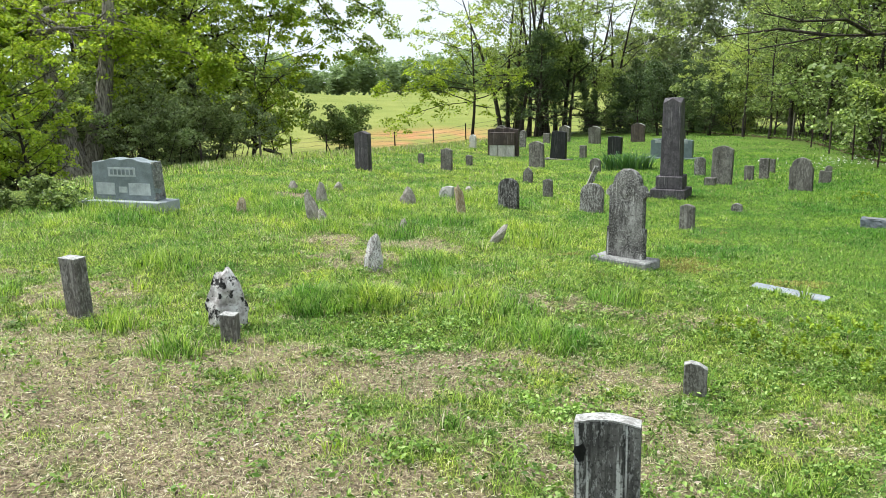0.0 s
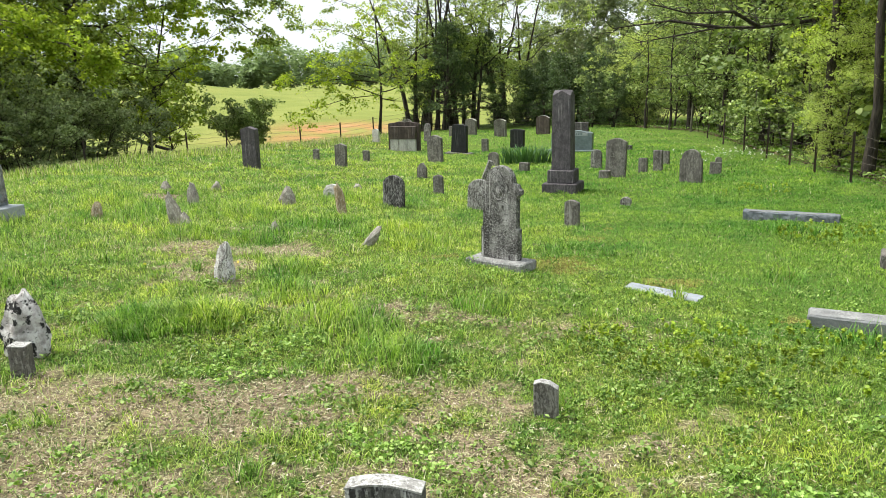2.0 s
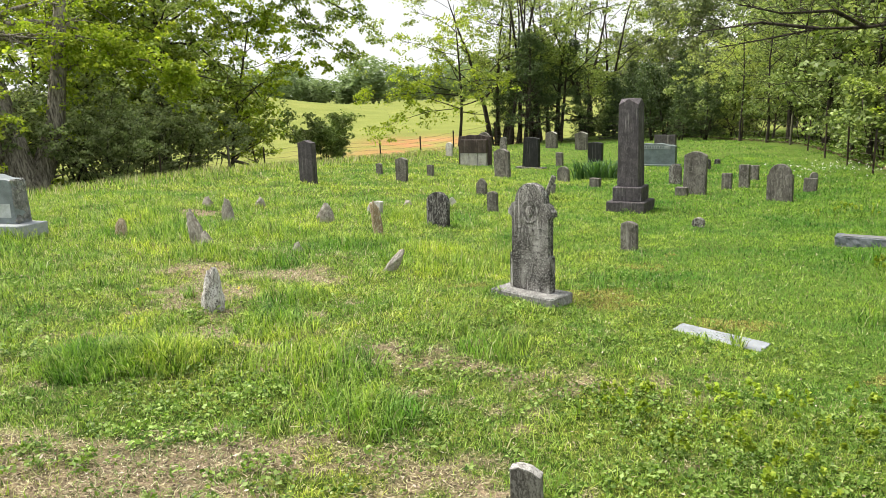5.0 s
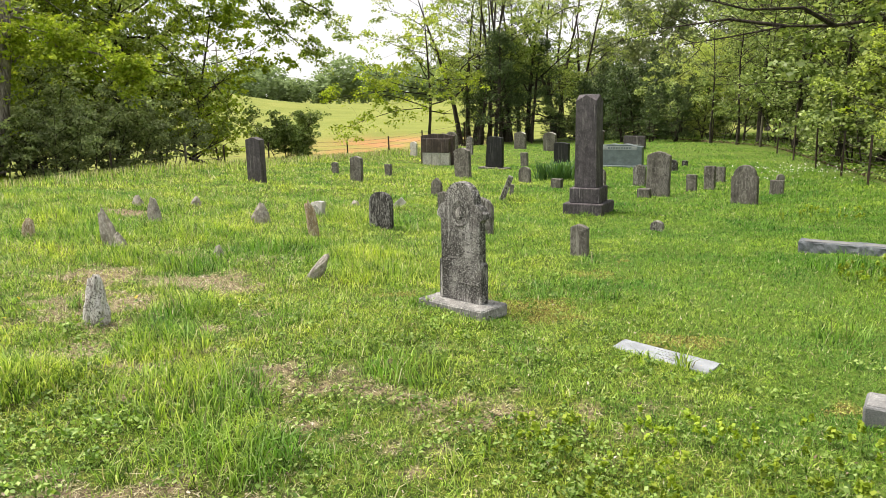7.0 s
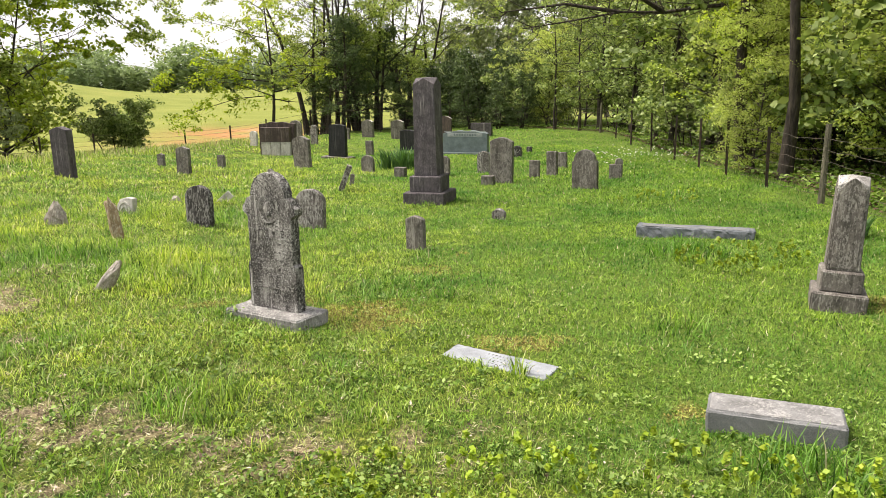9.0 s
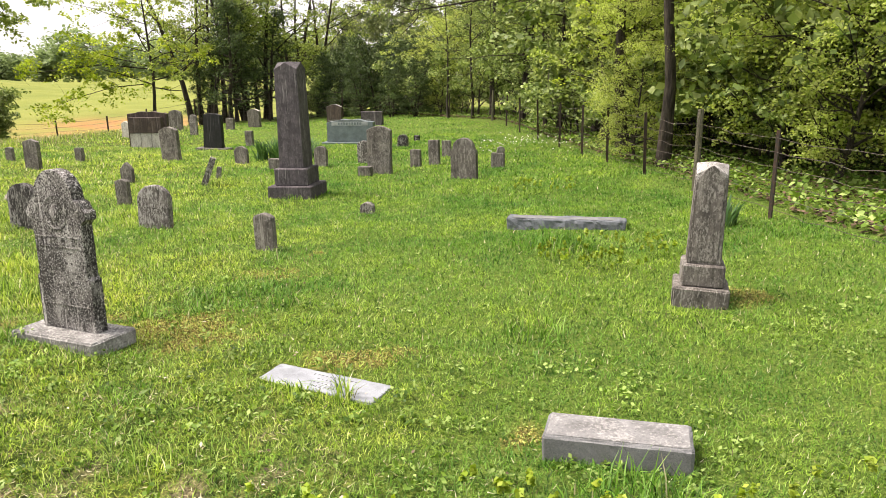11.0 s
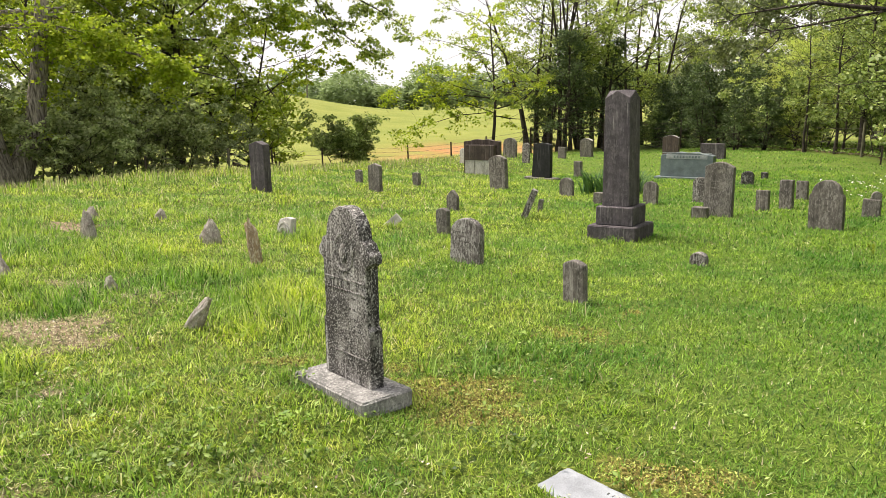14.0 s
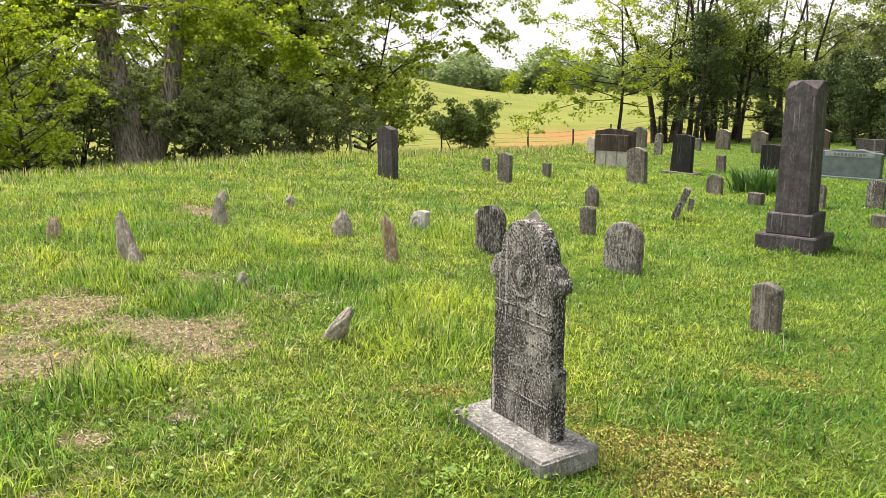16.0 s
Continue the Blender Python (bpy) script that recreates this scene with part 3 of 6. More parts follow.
        chunks.append(blades(rng, x, y, (0.12 + 0.16 * rng.rand(m)) * (1.15 - 0.6 * q / r), 0.0055 + 0.004 * rng.rand(m), 0.35 + 0.6 * rng.rand(m), (rng.rand(m) < 0.05) * 0.7))
    # small tussocks with arching blades, thickest where the lawn is least mown
    spots = 0
    while spots < 620:
        cx, cy = -5.0 + 9.0 * rng.rand(), 2.6 + 13.0 * rng.rand() ** 0.9
        rough = step(3.4, 0.5, cx + 0.12 * (cy - 6)) * (0.35 + 0.65 * step(0.4, 0.6, float(value_noise(cx, cy, 0.9, 61))))
        if rng.rand() > 0.12 + rough or on_plate(np.array([cx]), np.array([cy]))[0] or patches(np.array([cx]), np.array([cy]), DRY, 21)[0] > 0.5:
            spots += 0.2
            continue
        spots += 1
        m = 22 + rng.randint(26)
        r = 0.05 + 0.08 * rng.rand()
        a, q = rng.rand(m) * 6.283, np.sqrt(rng.rand(m)) * r
        chunks.append(blades(rng, cx + np.cos(a) * q, cy + np.sin(a) * q, (0.07 + 0.09 * rng.rand()) * (0.6 + 0.7 * rng.rand(m)), 0.005 + 0.004 * rng.rand(m), 0.45 + 0.52 * rng.rand(m), (rng.rand(m) < 0.08) * 0.7))
    # longer grass along the near edges of the low markers
    for cx, cy, turn, half in ((3.27, 7.115, -41, 0.36), (4.40, 5.95, -33, 0.34)):
        m = 360
        u = (rng.rand(m) * 2 - 1) * half
        c, n = math.cos(math.radians(turn)), math.sin(math.radians(turn))
        chunks.append(blades(rng, cx + u * c + rng.randn(m) * 0.025, cy + u * n + rng.randn(m) * 0.025, 0.03 + 0.035 * rng.rand(m), 0.004 + 0.003 * rng.rand(m), 0.3 + 0.6 * rng.rand(m), np.zeros(m)))
    # seed-headed fringe along the brow
    n = 9000
    u = rng.rand(n) * 22
    off = rng.randn(n) * 0.6 + 1.0
    x, y = -6.3 + 0.423 * u - 0.906 * off, 13.5 + 0.906 * u + 0.423 * off
    chunks.append(blades(rng, x, y, 0.08 + 0.15 * rng.rand(n), 0.009 + 0.006 * rng.rand(n), 0.1 + 0.5 * rng.rand(n), (rng.rand(n) < 0.5) * 0.75))
    V, T, A = join(chunks)
    me = tri_mesh("grass", V, T)
    attribute(me, "dry", A)
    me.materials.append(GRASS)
    tagged(new("grass", me), "uneven spring grass with dry straw patches", "grass", kind="stuff")


build_grass()


def leaf_quads(rng, P, size, flat=0.6, ratio=0.55):
    """Diamond leaves at P, two triangles each, facing mostly up by flat."""
    n = len(P)
    nor = rng.randn(n, 3) + np.array([0, 0, flat * 2])
    nor /= np.linalg.norm(nor, axis=1)[:, None]
    u = rng.randn(n, 3)
    u -= nor * (u * nor).sum(1)[:, None]
    u /= np.linalg.norm(u, axis=1)[:, None]
    v = np.cross(nor, u)
    L = (size * (0.6 + 0.8 * rng.rand(n)))[:, None]
    V = np.stack([P - u * L * 0.5, P + v * L * ratio * 0.5 + nor * L * 0.06, P + u * L * 0.5, P - v * L * ratio * 0.5 + nor * L * 0.06], 1).reshape(-1, 3)
    k = np.arange(n) * 4
    return V, np.concatenate([np.stack([k, k + 1, k + 2], 1), np.stack([k, k + 2, k + 3], 1)])


def build_weeds():
    rng = np.random.RandomState(9)
    n = 30000
    cx, cy = -4.0 + rng.rand(n) * 11.5, 1.8 + rng.rand(n) * 12.0
    dens = step(0.42, 0.68, value_noise(cx, cy, 0.5, 41) * 0.6 + value_noise(cx, cy, 0.15, 42) * 0.4)
    keep = rng.rand(n) < dens * (1 - 0.55 * patches(cx, cy, DRY, 21)) * (0.10 + 0.90 * step(9, 5, cy)) * (1 - 0.5 * step(3, 5, cx)) * ~on_plate(cx, cy)
    cx, cy = cx[keep], cy[keep]
    # rosettes of a dozen leaves on short stalks
    k = 12
    r = np.repeat(0.022 + 0.045 * rng.rand(len(cx)), k)
    q, a = np.sqrt(rng.rand(len(r))), rng.rand(len(r)) * 6.283
    x, y = np.repeat(cx, k) + np.cos(a) * q * r, np.repeat(cy, k) + np.sin(a) * q * r
    P = np.stack([x, y, turf(x, y) + 0.012 + 0.8 * r * (1 - 0.7 * q ** 2) * (0.6 + 0.4 * rng.rand(len(r)))], 1)
    V, T = leaf_quads(rng, P, 0.011 + 0.26 * r, 0.8, 0.7)
    Vs, Ts, off = [V], [T], len(V)
    for i in range(420):
        cx, cy = -3.2 + rng.rand() * 7.5, 2.0 + rng.rand() * 6.5
        if on_plate(np.array([cx]), np.array([cy]))[0]:
            continue
        k = 9 + rng.randint(10)
        a, q = rng.rand(k) * 6.283, 0.015 + 0.05 * rng.rand(k)
        P = np.stack([cx + np.cos(a) * q, cy + np.sin(a) * q, float(turf(cx, cy)) + 0.02 + 0.05 * rng.rand(k)], 1)
        V2, T2 = leaf_quads(rng, P, 0.036, 0.7, 0.45)
        Vs.append(V2), Ts.append(T2 + off)
        off += len(V2)
    V, T = np.concatenate(Vs), np.concatenate(Ts)
    me = tri_mesh("weeds", V, T)
    me.materials.append(LEAF_WEED)
    tagged(new("weeds", me), "low broad-leaved weeds and clover in the turf", "weeds", kind="stuff")


build_weeds()


def build_spurge():
    rng = np.random.RandomState(12)
    V0, T0, off = [], [], 0
    Vs, Ts, soff = [], [], 0
    places = []
    for cx, cy, rx, ry, k in ((3.4, 5.2, 1.0, 0.75, 70), (2.6, 5.9, 0.5, 0.3, 14), (6.0, 9.0, 0.55, 0.5, 30), (7.2, 12.6, 0.7, 0.5, 16), (4.9, 5.0, 0.7, 0.6, 14), (6.6, 8.9, 0.3, 0.3, 10)):
        for _ in range(k):
            a, q = rng.rand() * 6.283, math.sqrt(rng.rand())
            places.append((cx + rx * q * math.cos(a), cy + ry * q * math.sin(a)))
    for x, y in places:
        h = 0.08 + 0.10 * rng.rand()
        z = float(turf(x, y))
        for _ in range(1 + rng.randint(3)):
            px, py = x + rng.randn() * 0.03, y + rng.randn() * 0.03
            hh = h * (0.7 + 0.5 * rng.rand())
            k = 18
            a = rng.rand(k) * 6.283
            P = np.stack([px + np.cos(a) * 0.016 * rng.rand(k), py + np.sin(a) * 0.016 * rng.rand(k), z + hh + rng.randn(k) * 0.011], 1)
            V, T = leaf_quads(rng, P, 0.026, 0.5, 0.8)
            V0.append(V), T0.append(T + off)
            off += len(V)
            P = np.stack([px + rng.randn(8) * 0.012, py + rng.randn(8) * 0.012, z + hh * rng.rand(8)], 1)
            V, T = leaf_quads(rng, P, 0.028, 0.2, 0.3)
            Vs.append(V), Ts.append(T + soff)
            soff += len(V)
            w = 0.002
            V = np.array([[px - w, py, z - 0.01], [px + w, py, z - 0.01], [px, py, z + hh]])
            Vs.append(V), Ts.append(np.array([[0, 1, 2]]) + soff)
            soff += 3
    me = tri_mesh("spurge", np.concatenate(V0), np.concatenate(T0))
    me.materials.append(LEAF_SPURGE)
    tagged(new("spurge", me), "yellow-green flowering spurge standing in the grass", "wildflower", kind="stuff")
    me = tri_mesh("spurge_stems", np.concatenate(Vs), np.concatenate(Ts))
    me.materials.append(LEAF_WEED)
    tagged(new("spurge_stems", me), "thin green leafy stems of the spurge", "wildflower", kind="stuff")


build_spurge()


def build_litter():
    rng = np.random.RandomState(19)
    n = 16000
    x, y = -4.5 + rng.rand(n) * 8.5, 1.8 + rng.rand(n) * 9.0
    keep = rng.rand(n) < 0.08 + 0.9 * patches(x, y, DRY, 21)
    x, y = x[keep], y[keep]
    P = np.stack([x, y, turf(x, y) + 0.012 + 0.012 * rng.rand(len(x))], 1)
    V, T = leaf_quads(rng, P, 0.026, 1.5, 0.45)
    me = tri_mesh("dead_leaf_litter", V, T)
    k = Nodes("litter")
    isl = k.n("ShaderNodeNewGeometry").outputs["Random Per Island"]
    me.materials.append(k.finish(k.ramp(isl, [(0.0, (0.05, 0.035, 0.025)), (0.35, (0.16, 0.11, 0.075)), (0.75, (0.36, 0.29, 0.22)), (1.0, (0.55, 0.49, 0.41))]), 0.9))
    tagged(new("dead_leaf_litter", me), "dead leaves and twig bits on the bare patches", "leaves", kind="stuff")


build_litter()


def build_moss():
    """Orange and yellow moss with dead bits, thick round the stones' feet."""
    rng = np.random.RandomState(23)
    V, T, off = [], [], 0
    for cx, cy, rx, ry, s in MOSS:
        n = int(52000 * rx * ry)
        x, y = cx + rng.randn(n) * rx * 0.8, cy + rng.randn(n) * ry * 0.8
        keep = (rng.rand(n) < patches(x, y, MOSS, 31, 0.25)) & ~on_plate(x, y)
        x, y = x[keep], y[keep]
        P = np.stack([x, y, turf(x, y) + 0.004 + 0.010 * rng.rand(len(x))], 1)
        a, b = leaf_quads(rng, P, 0.015, 0.5, 0.5)
        V.append(a), T.append(b + off)
        off += len(a)
    me = tri_mesh("moss", np.concatenate(V), np.concatenate(T))
    k = Nodes("orange_moss")
    isl = k.n("ShaderNodeNewGeometry").outputs["Random Per Island"]
    me.materials.append(k.finish(k.ramp(isl, [(0.0, (0.08, 0.065, 0.025)), (0.3, (0.25, 0.19, 0.06)), (0.6, (0.38, 0.36, 0.09)), (1.0, (0.36, 0.47, 0.12))]), 0.95))
    tagged(new("moss", me), "orange and yellow moss in thin turf", "moss", kind="stuff")


build_moss()


def build_flowers(name, spots, size, material, label):
    rng = np.random.RandomState(len(name))
    P = []
    for cx, cy, rx, ry, k, h in spots:
        x, y = cx + rng.randn(k) * rx, cy + rng.randn(k) * ry
        P.append(np.stack([x, y, height(x, y) + h * (0.5 + rng.rand(k))], 1))
    V, T = leaf_quads(rng, np.concatenate(P), size, 1.0, 0.9)
    me = tri_mesh(name, V, T)
    me.materials.append(material)
    tagged(new(name, me), label, "wildflower", kind="stuff")


build_flowers("white_wildflowers", [(9.4, 18.8, 0.5, 0.5, 90, 0.11), (8.6, 18.0, 0.5, 0.6, 30, 0.09), (10.0, 17.6, 0.3, 0.8, 45, 0.11)], 0.036, PETAL_WHITE, "small white wildflowers in the grass")
build_flowers("yellow_wildflowers", [(0.3, 27.5, 0.4, 0.5, 30, 0.18), (-1.3, 8.0, 0.2, 0.3, 6, 0.03)], 0.04, PETAL_YELLOW, "scattered small yellow wildflowers in the grass")


# ---- gravestones ----
ROW = -35.0      # the rows of graves run this way


def profile(style, w, h):
    """Outline of a tablet in x and z, anticlockwise from the lower left."""
    a = w / 2
    p = [(-a, 0.0), (a, 0.0)]
    if style == "round":
        k = 14
        p += [(a * math.cos(math.pi * i / k), h - a * 0.85 + a * 0.85 * math.sin(math.pi * i / k)) for i in range(k + 1)]
    elif style == "segment":
        k, rise = 10, w * 0.17
        p += [(a - w * i / k, h - rise + rise * math.sin(math.pi * i / k)) for i in range(k + 1)]
    elif style == "shallow":
        k, rise = 10, w * 0.075
        p += [(a - w * i / k, h - rise + rise * math.sin(math.pi * i / k)) for i in range(k + 1)]
    elif style == "gothic":
        rise = w * 0.5
        for i in range(9):
            s = i / 8
            p.append((a * (1 - s) ** 0.75, h - rise + rise * s))
        p += [(-x, z) for x, z in reversed(p[2:-1])]
    elif style == "gable":
        p += [(a, h - w * 0.16), (0.0, h), (-a, h - w * 0.16)]
    elif style == "shoulder":
        k, s, r = 12, a * 0.84, a * 0.80
        p += [(a, h - r - w * 0.10), (a * 0.93, h - r - w * 0.02), (s, h - r - w * 0.02)]
        p += [(s * math.cos(math.pi * i / k), h - r + r * math.sin(math.pi * i / k)) for i in range(k + 1)]
        p += [(-s, h - r - w * 0.02), (-a * 0.93, h - r - w * 0.02), (-a, h - r - w * 0.10)]
    elif style == "serpentine":
        k = 16
        for i in range(k + 1):
            s = i / k
            p.append((a - w * s, h - w * 0.07 + w * 0.07 * math.sin(math.pi * s) ** 0.6 - w * 0.012 * (1 - math.cos(6 * math.pi * s))))
    elif style == "slant":
        p += [(a, h * 0.86), (a * 0.3, h * 0.97), (-a * 0.4, h), (-a, h * 0.95)]
    else:
        p += [(a, h), (-a, h)]
    return p


def slab_bm(points, depth, bevel=0.008, taper=0.0):
    """A profile given thickness, with softened edges; front at -y."""
    bm = bmesh.new()
    front = [bm.verts.new((x, -depth / 2, z)) for x, z in points]
    back = [bm.verts.new((x, depth / 2, z)) for x, z in points]
    bm.faces.new(front)
    bm.faces.new(list(reversed(back)))
    n = len(points)
    for i in range(n):
        j = (i + 1) % n
        bm.faces.new((front[j], front[i], back[i], back[j]))
    bmesh.ops.recalc_face_normals(bm, faces=bm.faces)
    if taper:
        top = max(v.co.z for v in bm.verts)
        for v in bm.verts:
            s = 1 - taper * v.co.z / top
            v.co.x *= s
            v.co.y *= s
    if bevel:
        sharp = [e for e in bm.edges if len(e.link_faces) == 2 and e.calc_face_angle(0) > 0.5]
        bmesh.ops.bevel(bm, geom=sharp, offset=bevel, segments=2, profile=0.6, affect="EDGES")
    return bm


def box_bm(w, d, h, z=0.0, bevel=0.012, taper=0.0, x=0.0, y=0.0, rough=0.0, seed=0):
    """A block; with rough, its faces are uneven and its edges worn."""
    if not rough:
        bm = slab_bm([(-w / 2, 0), (w / 2, 0), (w / 2, h), (-w / 2, h)], d, bevel, taper)
    else:
        bm = bmesh.new()
        bmesh.ops.create_cube(bm, size=1.0, matrix=Matrix.LocRotScale((0, 0, h / 2), None, (w, d, h)))
        for axis, lo, size in ((0, -w / 2, w), (1, -d / 2, d), (2, 0.0, h)):
            n = max(4, int(size / 0.03))
            no = Vector((0, 0, 0))
            no[axis] = 1.0
            cuts = [lo + 0.012, lo + size - 0.012] + [lo + size * i / n for i in range(1, n)]
            for c in cuts:
                bmesh.ops.bisect_plane(bm, geom=bm.verts[:] + bm.edges[:] + bm.faces[:], plane_co=no * c, plane_no=no)
        off = Vector((seed * 3.1, seed * 1.7, 0.3))
        half = Vector((w / 2, d / 2, h / 2))
        for v in bm.verts:
            c = v.co - Vector((0, 0, h / 2))
            at_face = [abs(abs(c[i]) - half[i]) < 1e-4 for i in range(3)]
            worn = bevel * (0.45 if sum(at_face) == 2 else 0.75 if sum(at_face) == 3 else 0.0) * (0.7 + 1.2 * abs(noise.noise(v.co * 14 + off)))
            push = noise.noise(v.co * 9 + off) * rough + noise.noise(v.co * 31 + off) * rough * 0.7
            for i in range(3):
                if at_face[i]:
                    v.co[i] += (push - worn) * (1 if c[i] > 0 else -1)
    for v in bm.verts:
        v.co += Vector((x, y, z))
    return bm


def bar_bm(w, h, x, z, y, depth=0.004):
    """A flat bar standing for carved writing, on a face at y."""
    bm = bmesh.new()
    bmesh.ops.create_cube(bm, size=1.0, matrix=Matrix.LocRotScale((x, y, z), None, (w, depth, h)))
    return bm


def placed(x, y, sink=0.05, turn=0.0, lean_x=0.0, lean_y=0.0):
    return pose(x, y, height1(x, y) - sink, lean_x, lean_y, ROW + turn)


SINK = 0.06


def tablet(x, y, w, h, d, style, material, label, turn=0.0, lean_x=0.0, lean_y=0.0, cap=False, plinth=None, bars=0):
    """A headstone of one slab, with what it stands on and what crusts it."""
    rng = random.Random(int(x * 100) * 7 + int(y * 100))
    turn += rng.uniform(-5, 5)
    lean_x += rng.uniform(-2, 2)
    lean_y += rng.uniform(-1.6, 1.6)
    ob = thing("headstone", placed(x, y, SINK, turn, lean_x, lean_y), label, "headstone", "gravestones on the hill")
    base_h = 0.0
    if plinth:
        part("plinth", box_bm(plinth[0], plinth[1], plinth[2] + SINK), STONE_BASE, ob, "worn stone plinth")
        base_h = plinth[2]
    part("tablet", slab_bm(profile(style, w, h + SINK - base_h), d, min(0.012, d * 0.18)), material, ob, "", pose(0, 0, base_h))
    if cap:
        pts = [(px * 0.99, pz) for px, pz in profile(style, w, h + SINK)]
        top = [q for q in pts[2:]]
        ring = top + [(qx, qz - 0.007) for qx, qz in reversed(top)]
        part("lichen_edge", slab_bm([(qx, qz + 0.004) for qx, qz in ring], d * 1.02, 0.0), LICHEN_TOP, ob, "pale lichen crust along the top edge")
    for i in range(bars):
        part("inscription_line", bar_bm(w * rng.uniform(0.45, 0.7), 0.016, rng.uniform(-0.02, 0.02), h * (0.72 - 0.12 * i), -d / 2 + 0.0004, 0.002), material, ob, "worn carved line")
    return ob


TABLETS = [
    (1.01, 12.42, 0.36, 0.50, 0.09, "round", STONE_BLACK, "blackened round-topped marble headstone flecked with white lichen", 0),
    (2.32, 12.15, 0.38, 0.47, 0.09, "round", STONE_GREY, "brown-grey round-topped marble headstone with lichen stains", 0),
    (3.36, 10.53, 0.205, 0.37, 0.07, "segment", STONE_BROWN, "small grey curved-top footstone standing in short grass", 0),
    (1.75, 16.40, 0.22, 0.32, 0.07, "gothic", STONE_BROWN, "small dark pointed-arch headstone in the grass", 0),
    (1.87, 14.03, 0.18, 0.33, 0.08, "segment", STONE_BROWN, "small plain grey square-topped footstone", 0),
    (3.66, 18.75, 0.28, 0.34, 0.08, "round", STONE_BROWN, "small round-topped grey headstone beside iris leaves", 0),
    (4.13, 23.10, 0.20, 0.38, 0.10, "flat", STONE_BROWN, "small plain grey stone post marker", 0),
    (4.19, 17.70, 0.22, 0.17, 0.14, "flat", STONE_BROWN, "low square grey footstone block", 0),
    (2.35, 19.80, 0.42, 0.69, 0.10, "segment", STONE_BROWN, "brown-grey curved-top stone headstone", 0),
    (2.25, 31.50, 0.52, 0.70, 0.12, "round", STONE_BROWN, "brown round-topped headstone near the fence", 0),
    (2.83, 28.40, 0.25, 0.63, 0.09, "round", STONE_GREY, "narrow pale-topped round headstone", 0),
    (0.95, 27.50, 0.26, 0.48, 0.09, "round", STONE_PALE, "small pale headstone with a dark front", 0),
    (4.97, 32.20, 0.48, 0.66, 0.14, "segment", STONE_BROWN, "streaked dark headstone with a pale curved top", 0),
    (5.85, 30.20, 0.48, 0.68, 0.14, "segment", STONE_BROWN, "streaked grey headstone with a pale curved top", 0),
    (7.60, 30.50, 0.55, 0.74, 0.12, "segment", BRONZE_BROWN, "reddish brown curved-top headstone before dark cedars", 0),
    (4.05, 31.00, 0.30, 0.40, 0.10, "flat", STONE_BROWN, "plain grey headstone far back on the lawn", 0),
    (0.00, 18.80, 0.30, 0.54, 0.09, "gable", STONE_BROWN, "grey streaked headstone with a shallow pointed top", 0),
    (-0.68, 20.40, 0.16, 0.28, 0.08, "gable", STONE_BROWN, "tiny grey footstone in pale grass", 0),
    (0.60, 20.20, 0.17, 0.27, 0.09, "flat", STONE_BROWN, "tiny square grey footstone with a pale top", 0),
    (5.30, 24.10, 0.46, 0.60, 0.12, "serpentine", STONE_SLATE, "black wavy-topped headstone behind iris leaves", 0),
    (8.60, 28.90, 0.75, 0.48, 0.16, "flat", STONE_OBELISK, "dark square-topped granite headstone near the wood", 0),
    (4.97, 17.27, 0.25, 0.40, 0.08, "round", STONE_BROWN, "small round-topped grey headstone behind the obelisk", 0),
    (5.74, 15.90, 0.42, 0.80, 0.10, "segment", STONE_BROWN, "tall brown-grey curved-top headstone speckled with lichen", 0),
    (5.45, 15.72, 0.22, 0.16, 0.14, "flat", STONE_BROWN, "low grey block beside a tall headstone", 0),
    (5.85, 17.60, 0.25, 0.43, 0.09, "round", STONE_GREY, "small leaning grey headstone with pale lichen", 0),
    (7.39, 20.50, 0.24, 0.28, 0.12, "round", STONE_BLACK, "small black round-topped stone", 0),
    (8.07, 21.70, 0.13, 0.14, 0.10, "flat", STONE_BLACK, "tiny dark stone marker", 0),
    (6.54, 16.48, 0.19, 0.31, 0.09, "flat", STONE_BROWN, "small square grey footstone", 0),
    (6.96, 16.70, 0.20, 0.44, 0.10, "flat", STONE_BROWN, "plain upright grey stone block", 0),
    (7.53, 17.7, 0.18, 0.32, 0.10, "flat", STONE_BROWN, "small square brown-grey headstone", 0),
    (6.75, 14.48, 0.42, 0.64, 0.10, "shoulder", STONE_BROWN, "grey headstone with a rounded top and shoulders", 0),
    (4.72, 12.30, 0.17, 0.12, 0.10, "round", STONE_GREY, "low round nub of a footstone in grass", 0),
]
for x, y, w, h, d, style, mat, label, turn in TABLETS:
    tablet(x, y, w, h, d, style, mat, label, turn, cap=style == "segment" and y > 28, bars=3 if (h > 0.44 and y < 20) else 0)

# the tablets nearest to the first steps
near_stone = tablet(0.634, 2.826, 0.262, 0.515, 0.075, "shallow", STONE_STREAK, "black-streaked curved-top headstone with a white worn edge", 19, cap=True)
bm = bmesh.new()
ring = [bm.verts.new((-0.104 + 0.026 * (0.7 + 0.5 * abs(math.sin(i * 2.1))) * math.cos(i * 0.628), -0.0395, 0.43 + 0.04 * (0.65 + 0.5 * abs(math.cos(i * 1.7))) * math.sin(i * 0.628))) for i in range(10)]
bm.faces.new(ring)
bmesh.ops.solidify(bm, geom=bm.faces[:], thickness=0.003)
part("dark_patch", bm, STONE_SLATE, near_stone, "black lichen patch")
tablet(1.645, 4.81, 0.15, 0.235, 0.06, "slant", STONE_BROWN, "small broken footstone with a pale crusted top", 20, cap=True)
tablet(-2.92, 5.80, 0.185, 0.46, 0.11, "flat", STONE_BROWN, "plain upright grey square stone post", 10, lean_y=-2, cap=True)
tablet(-1.60, 5.33, 0.12, 0.20, 0.085, "flat", STONE_BROWN, "small pale-topped square footstone", 20, cap=True)
